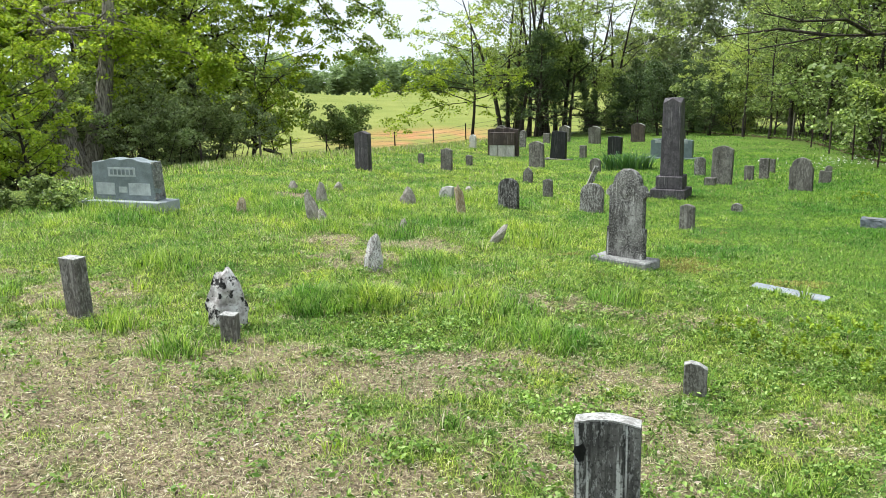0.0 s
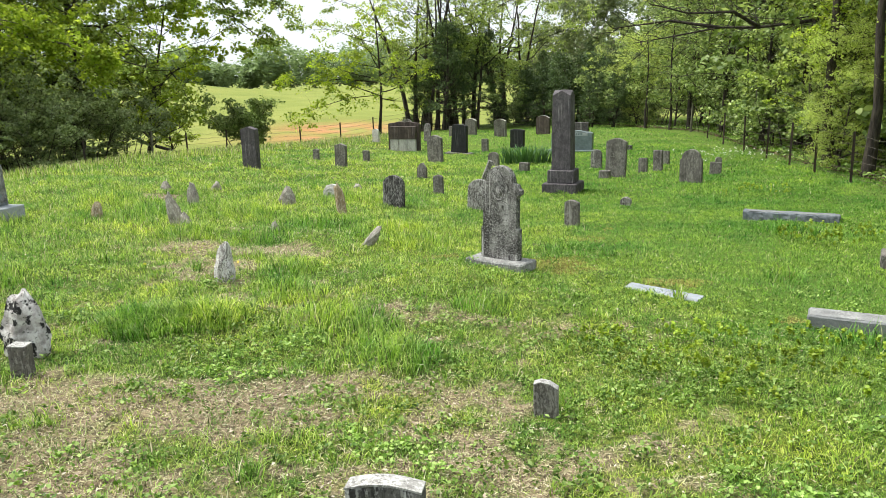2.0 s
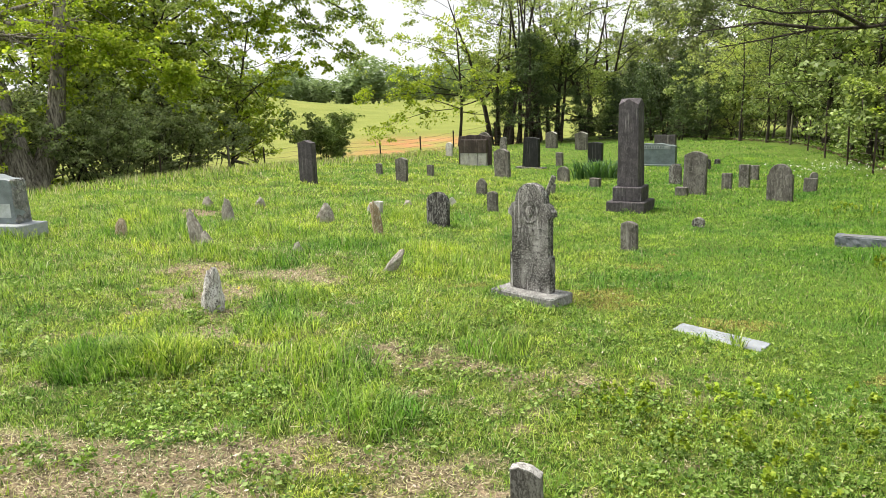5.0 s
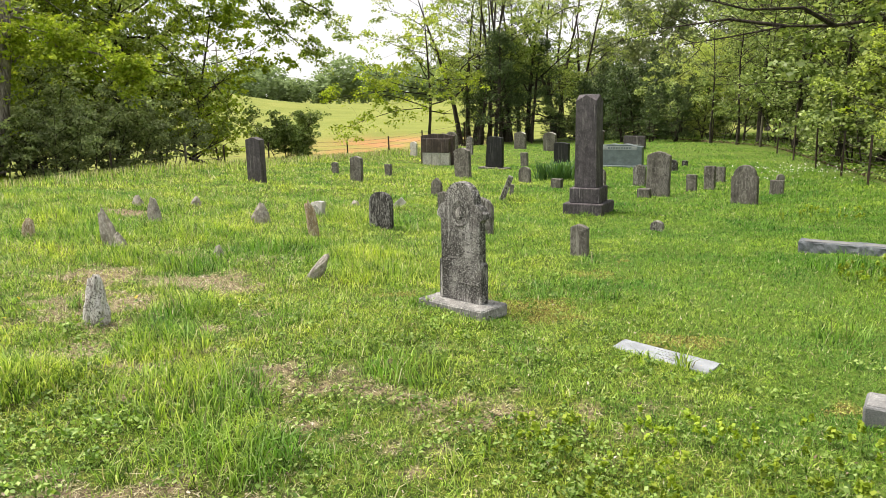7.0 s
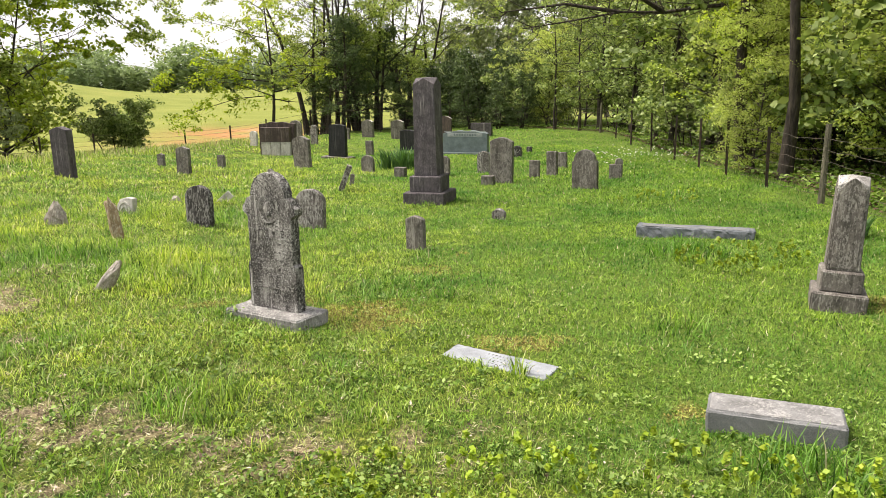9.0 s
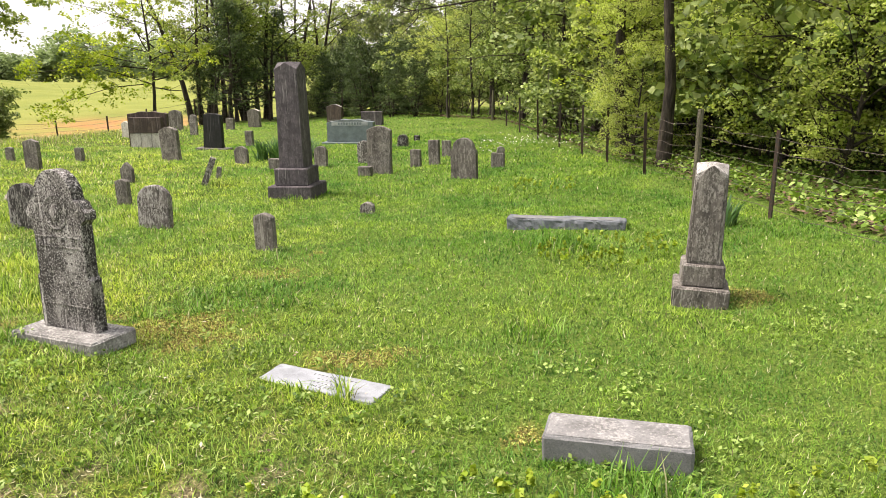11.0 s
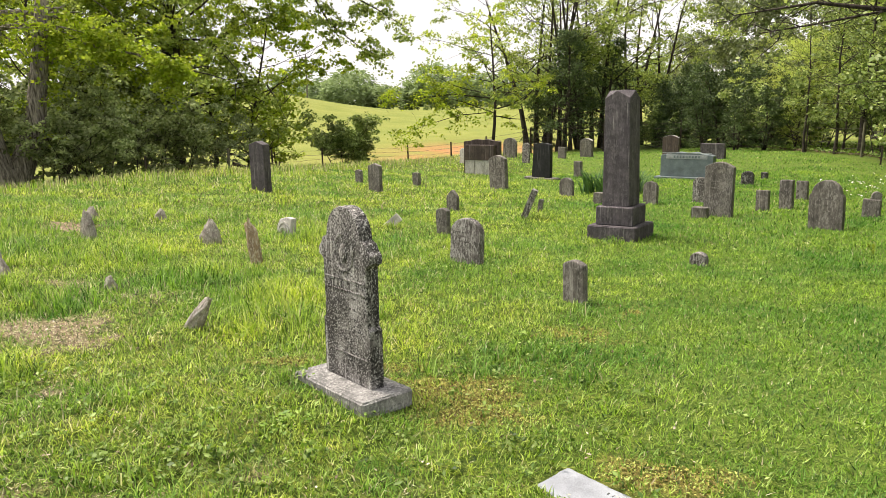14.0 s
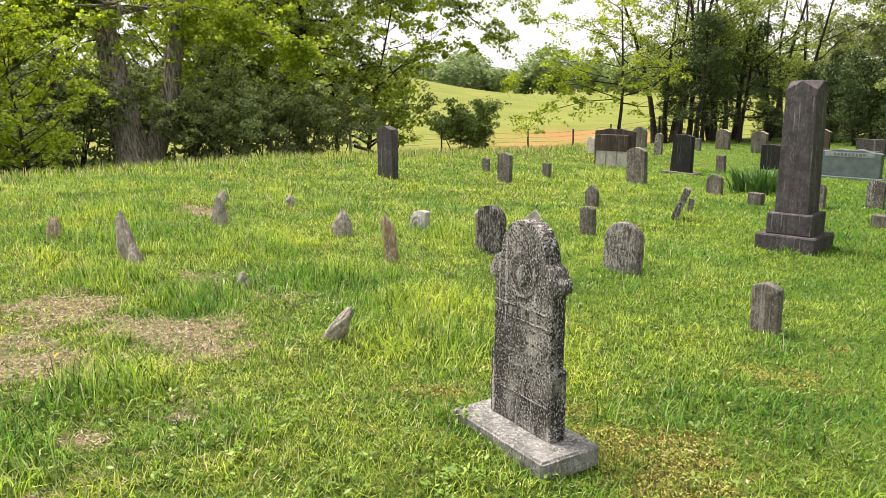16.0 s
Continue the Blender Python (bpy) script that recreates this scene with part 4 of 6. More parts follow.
tablet(-1.95, 17.9, 0.36, 0.92, 0.17, "gable", STONE_OBELISK, "tall dark grey-purple stone slab streaked by rain", 8)

# broken small stone with its top piece askew
broken = tablet(7.77, 15.63, 0.23, 0.24, 0.09, "flat", STONE_BROWN, "small broken grey headstone with its top askew", 0)
part("broken_top", slab_bm(profile("round", 0.13, 0.12), 0.07), STONE_BROWN, broken, "chipped upper piece", pose(0.03, 0.02, 0.29, 0, 14, 20))


def leaning_slab(x, y, w, h, d, lean_y, lean_x, material, label, turn=0.0):
    ob = thing("leaning_headstone", placed(x, y, 0.05, turn, lean_x, lean_y), label, "headstone", "gravestones on the hill")
    part("slab", slab_bm(profile("flat", w, h), d), material, ob)


leaning_slab(1.0, 14.40, 0.12, 0.30, 0.05, 50, 0, STONE_PALE, "fallen pale marble slab propped at a steep slant", 30)
leaning_slab(2.86, 15.50, 0.09, 0.52, 0.16, 22, 0, STONE_GREY, "thin grey slab leaning to one side", 30)
leaning_slab(3.12, 16.30, 0.07, 0.26, 0.07, 8, 0, STONE_GREY, "narrow grey stone slab leaning in the grass", 20)


# the tall tablet with the medallion
def medallion_stone():
    ob = thing("headstone", pose(1.985, 8.36, height1(1.98, 8.36) - 0.03, 0, 0, -43), "tall lichen-speckled marble headstone with medallion on a pale base", "headstone", "gravestones on the hill")
    part("plinth", box_bm(0.70, 0.34, 0.105, bevel=0.016, rough=0.004, seed=8), STONE_BASE, ob, "pale worn stone base")
    w, h, d = 0.46, 0.99, 0.085
    a = w / 2
    p = [(-a, 0), (a, 0), (a, 0.33), (a * 0.90, 0.345), (a * 0.90, 0.665), (a * 0.96, 0.685), (a * 1.09, 0.70), (a * 1.09, 0.745), (a * 0.98, 0.765), (a * 0.90, 0.80), (a * 0.74, 0.815)]
    r = a * 0.72
    k = 16
    p += [(r * math.cos(math.pi * i / k), 0.815 + (h - 0.815) * math.sin(math.pi * i / k)) for i in range(k + 1)]
    p += [(-px, pz) for px, pz in reversed(p[2:11])]
    tab = part("tablet", slab_bm(p, d, 0.007), MARBLE, ob, "", pose(0, 0.02, 0.105))
    f = -d / 2
    bm = bmesh.new()
    ring_in, ring_out, n = [], [], 28
    for i in range(n):
        c, s = math.cos(2 * math.pi * i / n), math.sin(2 * math.pi * i / n)
        ring_out.append(bm.verts.new((0.098 * c, f - 0.002, 0.735 + 0.115 * s)))
        ring_in.append(bm.verts.new((0.088 * c, f - 0.006, 0.735 + 0.105 * s)))
    deep = [bm.verts.new((0.076 * math.cos(2 * math.pi * i / n), f - 0.001, 0.735 + 0.092 * math.sin(2 * math.pi * i / n))) for i in range(n)]
    for i in range(n):
        j = (i + 1) % n
        bm.faces.new((ring_out[i], ring_out[j], ring_in[j], ring_in[i]))
        bm.faces.new((ring_in[i], ring_in[j], deep[j], deep[i]))
    part("medallion", bm, MARBLE, tab, "carved oval medallion", smooth=True)
    bm = bmesh.new()
    bmesh.ops.create_uvsphere(bm, u_segments=12, v_segments=8, radius=1.0, matrix=Matrix.LocRotScale((0, f, 0.73), None, (0.04, 0.007, 0.055)))
    part("carving", bm, MARBLE, tab, "worn relief carving", smooth=True)
    for z in (0.585, 0.525, 0.16):
        part("moulding", bar_bm(w * 0.86, 0.006, 0, z, f - 0.001, 0.006), MARBLE, tab)
    rng = random.Random(4)
    for i in range(7):
        part("letter_block", bar_bm(0.028, 0.034, -0.125 + i * 0.042, 0.555, f - 0.0005, 0.004), MARBLE, tab)
    for i in range(5):
        wd = rng.uniform(0.18, 0.30)
        part("inscription_line", bar_bm(wd, 0.014, 0, 0.485 - i * 0.06, f + 0.0005, 0.0022), MARBLE, tab)


medallion_stone()


def cross_gable_bm(w0, w1, h, rise):
    """A tapering square shaft that ends in four gables."""
    bm = bmesh.new()
    a, b = w0 / 2, w1 / 2
    low = [bm.verts.new((sx * a, sy * a, 0)) for sx, sy in ((-1, -1), (1, -1), (1, 1), (-1, 1))]
    top = [bm.verts.new((sx * b, sy * b, h - rise)) for sx, sy in ((-1, -1), (1, -1), (1, 1), (-1, 1))]
    peak = [bm.verts.new((sx * b * 1.03, sy * b * 1.03, h - 0.01)) for sx, sy in ((0, -1), (1, 0), (0, 1), (-1, 0))]
    mid = bm.verts.new((0, 0, h))
    bm.faces.new(list(reversed(low)))
    for i in range(4):
        j = (i + 1) % 4
        bm.faces.new((low[i], low[j], top[j], peak[i], top[i]))
        bm.faces.new((peak[i], top[j], peak[j], mid))
    bmesh.ops.recalc_face_normals(bm, faces=bm.faces)
    sharp = [e for e in bm.edges if e.calc_face_angle(0) > 0.7]
    bmesh.ops.bevel(bm, geom=sharp, offset=0.008, segments=2, profile=0.6, affect="EDGES")
    return bm


def obelisk(x, y, base, die, shaft, heights, material, label, turn, lean_y, rise, panel=False):
    ob = thing("obelisk", pose(x, y, height1(x, y) - 0.05, 0, lean_y, ROW + turn), label, "monument", "gravestones on the hill")
    hb, hd, hs = heights
    part("base", box_bm(base, base, hb + 0.05, bevel=0.018, rough=0.003), material, ob, "rough square base block")
    part("die", box_bm(die, die, hd, bevel=0.015, rough=0.003, seed=2), material, ob, "", pose(0, 0, hb + 0.05, 0, 0, 2))
    sh = part("shaft", cross_gable_bm(shaft[0], shaft[1], hs, rise), material, ob, "", pose(0, 0, hb + hd + 0.05))
    # the gable crown, gone pale
    bm = cross_gable_bm(shaft[1] * 1.015, shaft[1] * 1.015, rise * 1.6, rise)
    for v in list(bm.verts):
        v.co.z += hs - rise * 1.58
    part("crown", bm, LICHEN_TOP if panel else STONE_OBELISK, sh, "gabled crown with pale lichen" if panel else "")
    if panel:
        for k in range(4):
            pts = [(px, pz) for px, pz in profile("gothic", shaft[1] * 0.86, hs * 0.955)]
            q = part("panel", slab_bm(pts, 0.02, 0.004), material, sh, "pointed raised panel")
            q.matrix_basis = pose(0, 0, 0.02, 0, 0, 90 * k) @ pose(0, -(shaft[0] + shaft[1]) / 4 - 0.002, 0, -math.degrees((shaft[0] - shaft[1]) / 2 / hs))
    return ob


obelisk(4.10, 13.87, 0.62, 0.47, (0.345, 0.315), (0.19, 0.23, 1.39), STONE_OBELISK, "tall dark purple-grey stone obelisk on stepped base blocks", 6, -0.6, 0.10)
obelisk(6.14, 7.80, 0.38, 0.29, (0.225, 0.20), (0.12, 0.16, 0.70), STONE_BROWN, "small grey obelisk with pointed panels and pale lichened top", 0, 2.2, 0.075, True)


# family stone on a wide base, blue-grey granite
def family_stone():
    x, y = -4.58, 10.85
    ob = thing("family_headstone", pose(x, y, height1(x, y) - 0.05, 0, 0, -17), "wide blue-grey granite headstone with frosted panels on a pale base", "headstone", "gravestones on the hill")
    part("base", box_bm(1.42, 0.42, 0.17, bevel=0.012, rough=0.004), GRANITE_PALE, ob, "pale rough granite base")
    die = part("die", slab_bm(profile("serpentine", 1.06, 0.60), 0.24, 0.010, 0.06), GRANITE_BLUE, ob, "", pose(0, 0.03, 0.17))
    f = -0.118
    for side in (-1, 1):
        part("rock_faced_end", box_bm(0.05, 0.215, 0.53, bevel=0.02, rough=0.022, seed=3 + side), STONE_BASE, die, "rough brown and white chipped end", pose(side * 0.512, 0, 0.01, 0, -side * 3.2, 0))
    part("name_panel", bar_bm(0.46, 0.13, 0, 0.40, f + 0.002, 0.012), GRANITE_FROST, die, "frosted name panel")
    for i in range(6):
        part("letter_block", bar_bm(0.045, 0.075, -0.17 + i * 0.068, 0.40, f - 0.005, 0.005), GRANITE_BLUE, die)
    part("left_panel", bar_bm(0.32, 0.17, -0.30, 0.16, f, 0.010), GRANITE_FROST, die, "frosted inscription panel")
    part("right_panel", bar_bm(0.36, 0.17, 0.28, 0.16, f, 0.010), GRANITE_FROST, die, "frosted inscription panel")
    part("date_panel", bar_bm(0.14, 0.085, 0, 0.15, f, 0.010), GRANITE_FROST, die, "small frosted date panel")


family_stone()


def wide_stone():
    x, y = 6.50, 22.1
    ob = thing("family_headstone", pose(x, y, height1(x, y) - 0.04, 0, 0, -28), "wide green-grey granite headstone with a pale lettered band", "headstone", "gravestones on the hill")
    part("base", box_bm(1.40, 0.40, 0.10), GRANITE_GREEN, ob, "low granite base")
    die = part("die", slab_bm(profile("serpentine", 1.18, 0.56), 0.22, 0.012), GRANITE_GREEN, ob, "", pose(0, 0.02, 0.10))
    band = part("name_band", bar_bm(0.92, 0.095, 0, 0.45, -0.111, 0.008), GRANITE_PALE, die, "pale frosted name band")
    for i in range(9):
        part("letter_block", bar_bm(0.042, 0.055, -0.27 + i * 0.068, 0.45, -0.117, 0.005), GRANITE_GREEN, band)
    part("edge", bar_bm(1.10, 0.012, 0, 0.535, -0.111, 0.006), GRANITE_PALE, die, "pale chipped upper edge")


wide_stone()


def brown_stone():
    """Brown granite stone with a low white panel."""
    x, y = 1.72, 23.6
    ob = thing("headstone", pose(x, y, height1(x, y) - 0.04, 0, 0, -20), "brown-stained wide headstone with a flaking white lower panel", "headstone", "gravestones on the hill")
    part("back_slab", slab_bm(profile("serpentine", 0.98, 0.92), 0.14), BRONZE_BROWN, ob, "brown scalloped slab", pose(0, 0.14, 0))
    part("upper_panel", box_bm(0.80, 0.16, 0.38, z=0.40), BRONZE_BROWN, ob, "brown polished block", pose(0.02, -0.06, 0))
    for i in range(3):
        part("lower_panel", box_bm(0.255, 0.13, 0.38, z=0.02, bevel=0.008), STONE_PALE, ob, "white flaking stone panel", pose(-0.245 + 0.265 * i, -0.06, 0))


brown_stone()


def black_stone():
    x, y = 3.24, 22.2
    ob = thing("headstone", pose(x, y, height1(x, y) - 0.04, 0, 2, -30), "upright black slate headstone on a low flat base", "headstone", "gravestones on the hill")
    part("base", box_bm(0.78, 0.36, 0.10), STONE_BROWN, ob, "low grey base slab")
    part("tablet", slab_bm(profile("serpentine", 0.48, 0.80), 0.13, 0.01, 0.10), STONE_SLATE, ob, "", pose(0, 0, 0.10))


black_stone()


# flat and low markers
def flat_marker():
    x, y, c, n = 3.35, 7.27, math.cos(math.radians(-41)), math.sin(math.radians(-41))
    fall_x = math.degrees(math.atan(height1(x - 0.4 * c, y - 0.4 * n) - height1(x + 0.4 * c, y + 0.4 * n)) / 0.8)
    fall_y = math.degrees(math.atan(height1(x - 0.2 * n, y + 0.2 * c) - height1(x + 0.2 * n, y - 0.2 * c)) / 0.4)
    ob = thing("flat_marker", pose(x, y, height1(x, y) - 0.082, fall_y, fall_x, -41), "flat pale granite grave marker set flush in grass", "grave marker", "gravestones on the hill")
    part("plate", box_bm(0.72, 0.25, 0.085, bevel=0.006, rough=0.0015), GRANITE_PLATE, ob)
    rng = random.Random(12)
    for row, n in enumerate((11, 7, 9, 6)):
        for i in range(n):
            x = (i - (n - 1) / 2) * 0.026 + 0.03
            y = 0.07 - 0.046 * row
            bm = bmesh.new()
            bmesh.ops.create_cube(bm, size=1.0, matrix=Matrix.LocRotScale((x, y, 0.0845), Matrix.Rotation(rng.uniform(-0.4, 0.4), 3, "Z"), (rng.uniform(0.004, 0.008), rng.uniform(0.013, 0.02), 0.003)))
            part("engraved_mark", bm, GRANITE_DARK, ob)


def low_marker():
    ob = thing("low_marker", pose(4.47, 6.10, height1(4.47, 6.10) - 0.04, 0, 0, -33), "low grey granite marker with a pale worn top", "grave marker", "gravestones on the hill")
    part("block", box_bm(0.64, 0.25, 0.16, bevel=0.012, rough=0.003), GRANITE_MARK, ob)
    part("top", box_bm(0.61, 0.22, 0.010, bevel=0.004), MARKER_TOP, ob, "pale top face crusted with white lichen", pose(0, 0, 0.155))


def long_marker():
    x, y = 6.42, 10.42
    ob = thing("long_marker", pose(x, y, height1(x, y) - 0.04, 0, 0, -32), "long low rock-faced blue granite marker in the lawn", "grave marker", "gravestones on the hill")
    part("block", box_bm(1.22, 0.22, 0.145, bevel=0.01, rough=0.016, seed=5), GRANITE_ROCK, ob)
    part("top", box_bm(1.19, 0.15, 0.012, bevel=0.004), GRANITE_MARK, ob, "pale sawn top face", pose(0, 0, 0.137))


flat_marker()
low_marker()
long_marker()


# ---- fieldstones used as markers ----
def rock_bm(w, d, h, seed, point=0.5, chop=0.14):
    rng = random.Random(seed)
    bm = bmesh.new()
    bmesh.ops.create_icosphere(bm, subdivisions=4, radius=1.0)
    off = Vector((rng.uniform(0, 50), rng.uniform(0, 50), rng.uniform(0, 50)))
    cuts = [(Vector((rng.uniform(-1, 1), rng.uniform(-1, 1), rng.uniform(-0.2, 0.7))).normalized(), rng.uniform(0.6, 0.95)) for _ in range(10)]
    for v in bm.verts:
        big = max(abs(v.co.x), abs(v.co.y), abs(v.co.z))
        p = v.co.lerp(v.co * (0.82 / big), 0.6)
        for n, dist in cuts:
            over = p.dot(n) - dist
            if over > 0:
                p -= n * over * 0.97
        p += v.co * (noise.noise(v.co * 1.9 + off) * chop * 1.3 + noise.noise(v.co * 5 + off) * chop * 0.5 + noise.noise(v.co * 13 + off) * chop * 0.2)
        t = max(0.0, (p.z + 0.2) / 1.2)
        s = 1 - point * t
        v.co = Vector((p.x * s, p.y * s, p.z))
    lo = [min(v.co[i] for v in bm.verts) for i in range(3)]
    hi = [max(v.co[i] for v in bm.verts) for i in range(3)]
    size = (w, d, h + 0.06)
    for v in bm.verts:
        f = [(v.co[i] - lo[i]) / (hi[i] - lo[i]) for i in range(3)]
        v.co = Vector(((f[0] - 0.5) * w, (f[1] - 0.5) * d, f[2] * size[2] - 0.03))
    return bm


ROCKS = [
    (-1.73, 5.72, 0.36, 0.20, 0.46, 31, 0.42, FIELD_BLOTCH, "large black and white lichened fieldstone marker", 0, 0),
    (-0.79, 7.74, 0.20, 0.14, 0.40, 23, 0.42, FIELD_WHITE, "upright white-lichened fieldstone marker in dry grass", 0, 4),
    (-1.86, 10.66, 0.20, 0.12, 0.46, 5, 0.55, FIELD_STONE, "tall pointed brown fieldstone leaning over", 0, -14),
    (-1.74, 10.55, 0.17, 0.12, 0.20, 6, 0.4, FIELD_STONE, "short brown fieldstone beside a taller one", 0, -10),
    (-2.06, 12.46, 0.17, 0.12, 0.35, 7, 0.35, FIELD_STONE, "upright grey fieldstone marker", 0, -4),
    (-2.79, 13.75, 0.19, 0.13, 0.18, 8, 0.4, FIELD_STONE, "small pale fieldstone behind bare soil", 0, 0),
    (-2.04, 14.12, 0.22, 0.12, 0.16, 9, 0.4, FIELD_STONE, "low dark fieldstone in the grass", 0, 8),
    (-0.65, 12.58, 0.28, 0.14, 0.31, 10, 0.6, FIELD_STONE, "pointed grey fieldstone marker", 0, 0),
    (0.23, 11.64, 0.16, 0.11, 0.49, 11, 0.1, FIELD_RED, "tall rusty brown sandstone marker leaning slightly", 0, -9),
    (0.54, 9.40, 0.12, 0.10, 0.34, 13, 0.08, FIELD_STONE, "small brown fieldstone tilted over in grass", 0, 40),
    (-3.02, 11.05, 0.15, 0.11, 0.22, 14, 0.35, FIELD_RED, "short dark brown fieldstone stub", 0, 0),
    (-0.60, 10.36, 0.13, 0.09, 0.13, 15, 0.5, FIELD_STONE, "tiny pale fieldstone in dry grass", 0, 0),
    (0.42, 14.6, 0.2, 0.15, 0.10, 16, 0.4, FIELD_STONE, "low half-buried pale fieldstone", 0, 0),
]
for x, y, w, d, h, seed, point, mat, label, lx, ly in ROCKS:
    ob = new("fieldstone_marker")
    me = bpy.data.meshes.new("fieldstone_marker")
    bm = rock_bm(w, d, h, seed, point)
    bm.to_mesh(me)
    bm.free()
    me.materials.append(mat)
    bpy.data.objects.remove(ob)
    ob = new("fieldstone_marker", me)
    ob.matrix_world = pose(x, y, height1(x, y) - 0.03, lx, ly, -20)
    tagged(ob, label, "fieldstone", "fieldstone markers")


def carved_stub(x, y):
    """A broken piece of carved stone with two arches cut one inside the other."""
    ob = thing("broken_headstone", pose(x, y, height1(x, y) - 0.03, -4, 4, -32), "small pale broken headstone carved with nested arches", "headstone", "gravestones on the hill")
    part("slab", slab_bm([(-0.13, 0), (0.13, 0), (0.125, 0.27), (0.03, 0.275), (-0.08, 0.24), (-0.13, 0.15)], 0.09, 0.012), STONE_PALE, ob)
    for rad in (0.10, 0.06):
        pts = [(rad * math.cos(math.pi * i / 12), 0.09 + rad * 1.3 * math.sin(math.pi * i / 12)) for i in range(13)]
        pts += [((rad - 0.018) * math.cos(math.pi * i / 12), 0.09 + (rad - 0.018) * 1.3 * math.sin(math.pi * i / 12)) for i in range(12, -1, -1)]
        part("arch", slab_bm(pts, 0.03, 0.0), STONE_PALE, ob, "carved arch moulding", pose(0, -0.045, 0))


carved_stub(-0.02, 13.35)


# ---- plants among the graves ----
def iris_clump(x, y, rx, ry, count, tall, seed):
    rng = np.random.RandomState(seed)
    a, q = rng.rand(count) * 6.283, np.sqrt(rng.rand(count))
    px, py = np.cos(a) * q * rx, np.sin(a) * q * ry
    V, T = [], []
    for i in range(count):
        L = tall * (0.65 + 0.5 * rng.rand())
        az = math.atan2(py[i], px[i]) + rng.randn() * 0.8
        lean = 0.1 + 0.35 * rng.rand() + 0.25 * q[i]
        w = 0.013 + 0.008 * rng.rand()
        s = Vector((-math.sin(az), math.cos(az), 0)) * w
        d = Vector((math.cos(az), math.sin(az), 0))
        o = Vector((px[i], py[i], -0.03))
        k = len(V)
        for f in (0.0, 0.35, 0.7):
            c = o + d * (lean * L * f * f) + Vector((0, 0, L * f * (1 - 0.15 * lean * f)))
            V += [c - s * (1 - 0.4 * f), c + s * (1 - 0.4 * f)]
        V.append(o + d * lean * L + Vector((0, 0, L * (1 - 0.3 * lean))))
        T += [(k, k + 1, k + 3), (k, k + 3, k + 2), (k + 2, k + 3, k + 5), (k + 2, k + 5, k + 4), (k + 4, k + 5, k + 6)]
    me = tri_mesh("iris_clump", np.array([tuple(v) for v in V]), np.array(T))
    me.materials.append(LEAF_IRIS)
    ob = new("iris_clump", me)
    ob.matrix_world = pose(x, y, height1(x, y))
    tagged(ob, "clump of dark green sword-shaped iris leaves", "iris plant")


iris_clump(4.55, 19.3, 0.62, 0.40, 260, 0.50, 3)
iris_clump(7.85, 9.75, 0.13, 0.13, 60, 0.34, 4)


# ---- fences ----
def tube(points, radii, sides=6):
    """A tapering tube along a line of points."""
    P = np.array(points, float)
    n = len(P)
    d = np.gradient(P, axis=0)
    d /= np.linalg.norm(d, axis=1)[:, None] + 1e-9
    ref = np.where(np.abs(d[:, 2:3]) > 0.9, np.array([[1.0, 0, 0]]), np.array([[0, 0, 1.0]]))
    u = np.cross(d, ref)
    u /= np.linalg.norm(u, axis=1)[:, None] + 1e-9
    v = np.cross(d, u)
    a = np.arange(sides) * 2 * np.pi / sides
    R = np.asarray(radii, float)[:, None, None]
    V = (P[:, None] + R * (u[:, None] * np.cos(a)[None, :, None] + v[:, None] * np.sin(a)[None, :, None])).reshape(-1, 3)
    T = []
    for i in range(n - 1):
        for j in range(sides):
            k = (j + 1) % sides
            T += [(i * sides + j, i * sides + k, (i + 1) * sides + k), (i * sides + j, (i + 1) * sides + k, (i + 1) * sides + j)]
    c = (n - 1) * sides
    T += [(c, c + j, c + j + 1) for j in range(1, sides - 1)]
    return V, np.array(T)


def post_bm(h, r, timber):
    bm = bmesh.new()
    if timber:
        bmesh.ops.create_cone(bm, cap_ends=True, segments=10, radius1=r, radius2=r * 0.9, depth=h, matrix=Matrix.Translation((0, 0, h / 2)))
    else:
        for w, d, y in ((r * 2, r * 0.5, 0), (r * 0.5, r * 1.6, r)):
            bmesh.ops.create_cube(bm, size=1.0, matrix=Matrix.LocRotScale((0, y, h / 2), None, (w, d, h)))
    return bm


def fence(posts, tall, strands, label, stout=0.019, gauge=0.0028):
    """Steel posts and strands of wire, following the ground."""
    x0, y0 = posts[0][:2]
    ob = thing("wire_fence", pose(x0, y0, 0), label, "fence")
    rng = random.Random(len(posts))
    tops = []
    for x, y, timber in posts:
        z = height1(x, y)
        h = tall * (1.12 if timber else 1.0)
        part("post", post_bm(h + 0.1, 0.045 if timber else stout, timber), WOOD_POST if timber else STEEL, ob, "weathered wooden post" if timber else "",
             pose(x - x0, y - y0, z - 0.1, rng.uniform(-2, 2), rng.uniform(-2, 2), rng.uniform(0, 90)))
        tops.append((x - x0, y - y0, z))
    for s in range(strands):
        V, T, off = [], [], 0
        zz = tall * (0.12 + 0.8 * s / (strands - 1))
        pts = []
        for (ax, ay, az), (bx, by, bz) in zip(tops, tops[1:]):
            for k in range(6):
                f = k / 6
                pts.append((ax + (bx - ax) * f, ay + (by - ay) * f, az + (bz - az) * f + zz - 0.05 * math.sin(math.pi * f) * rng.random()))
        pts.append((tops[-1][0], tops[-1][1], tops[-1][2] + zz))
        V, T = tube(pts, [gauge] * len(pts), 4)
        link_part("wire", tri_mesh("wire", V, T), WIRE, ob)
    return ob


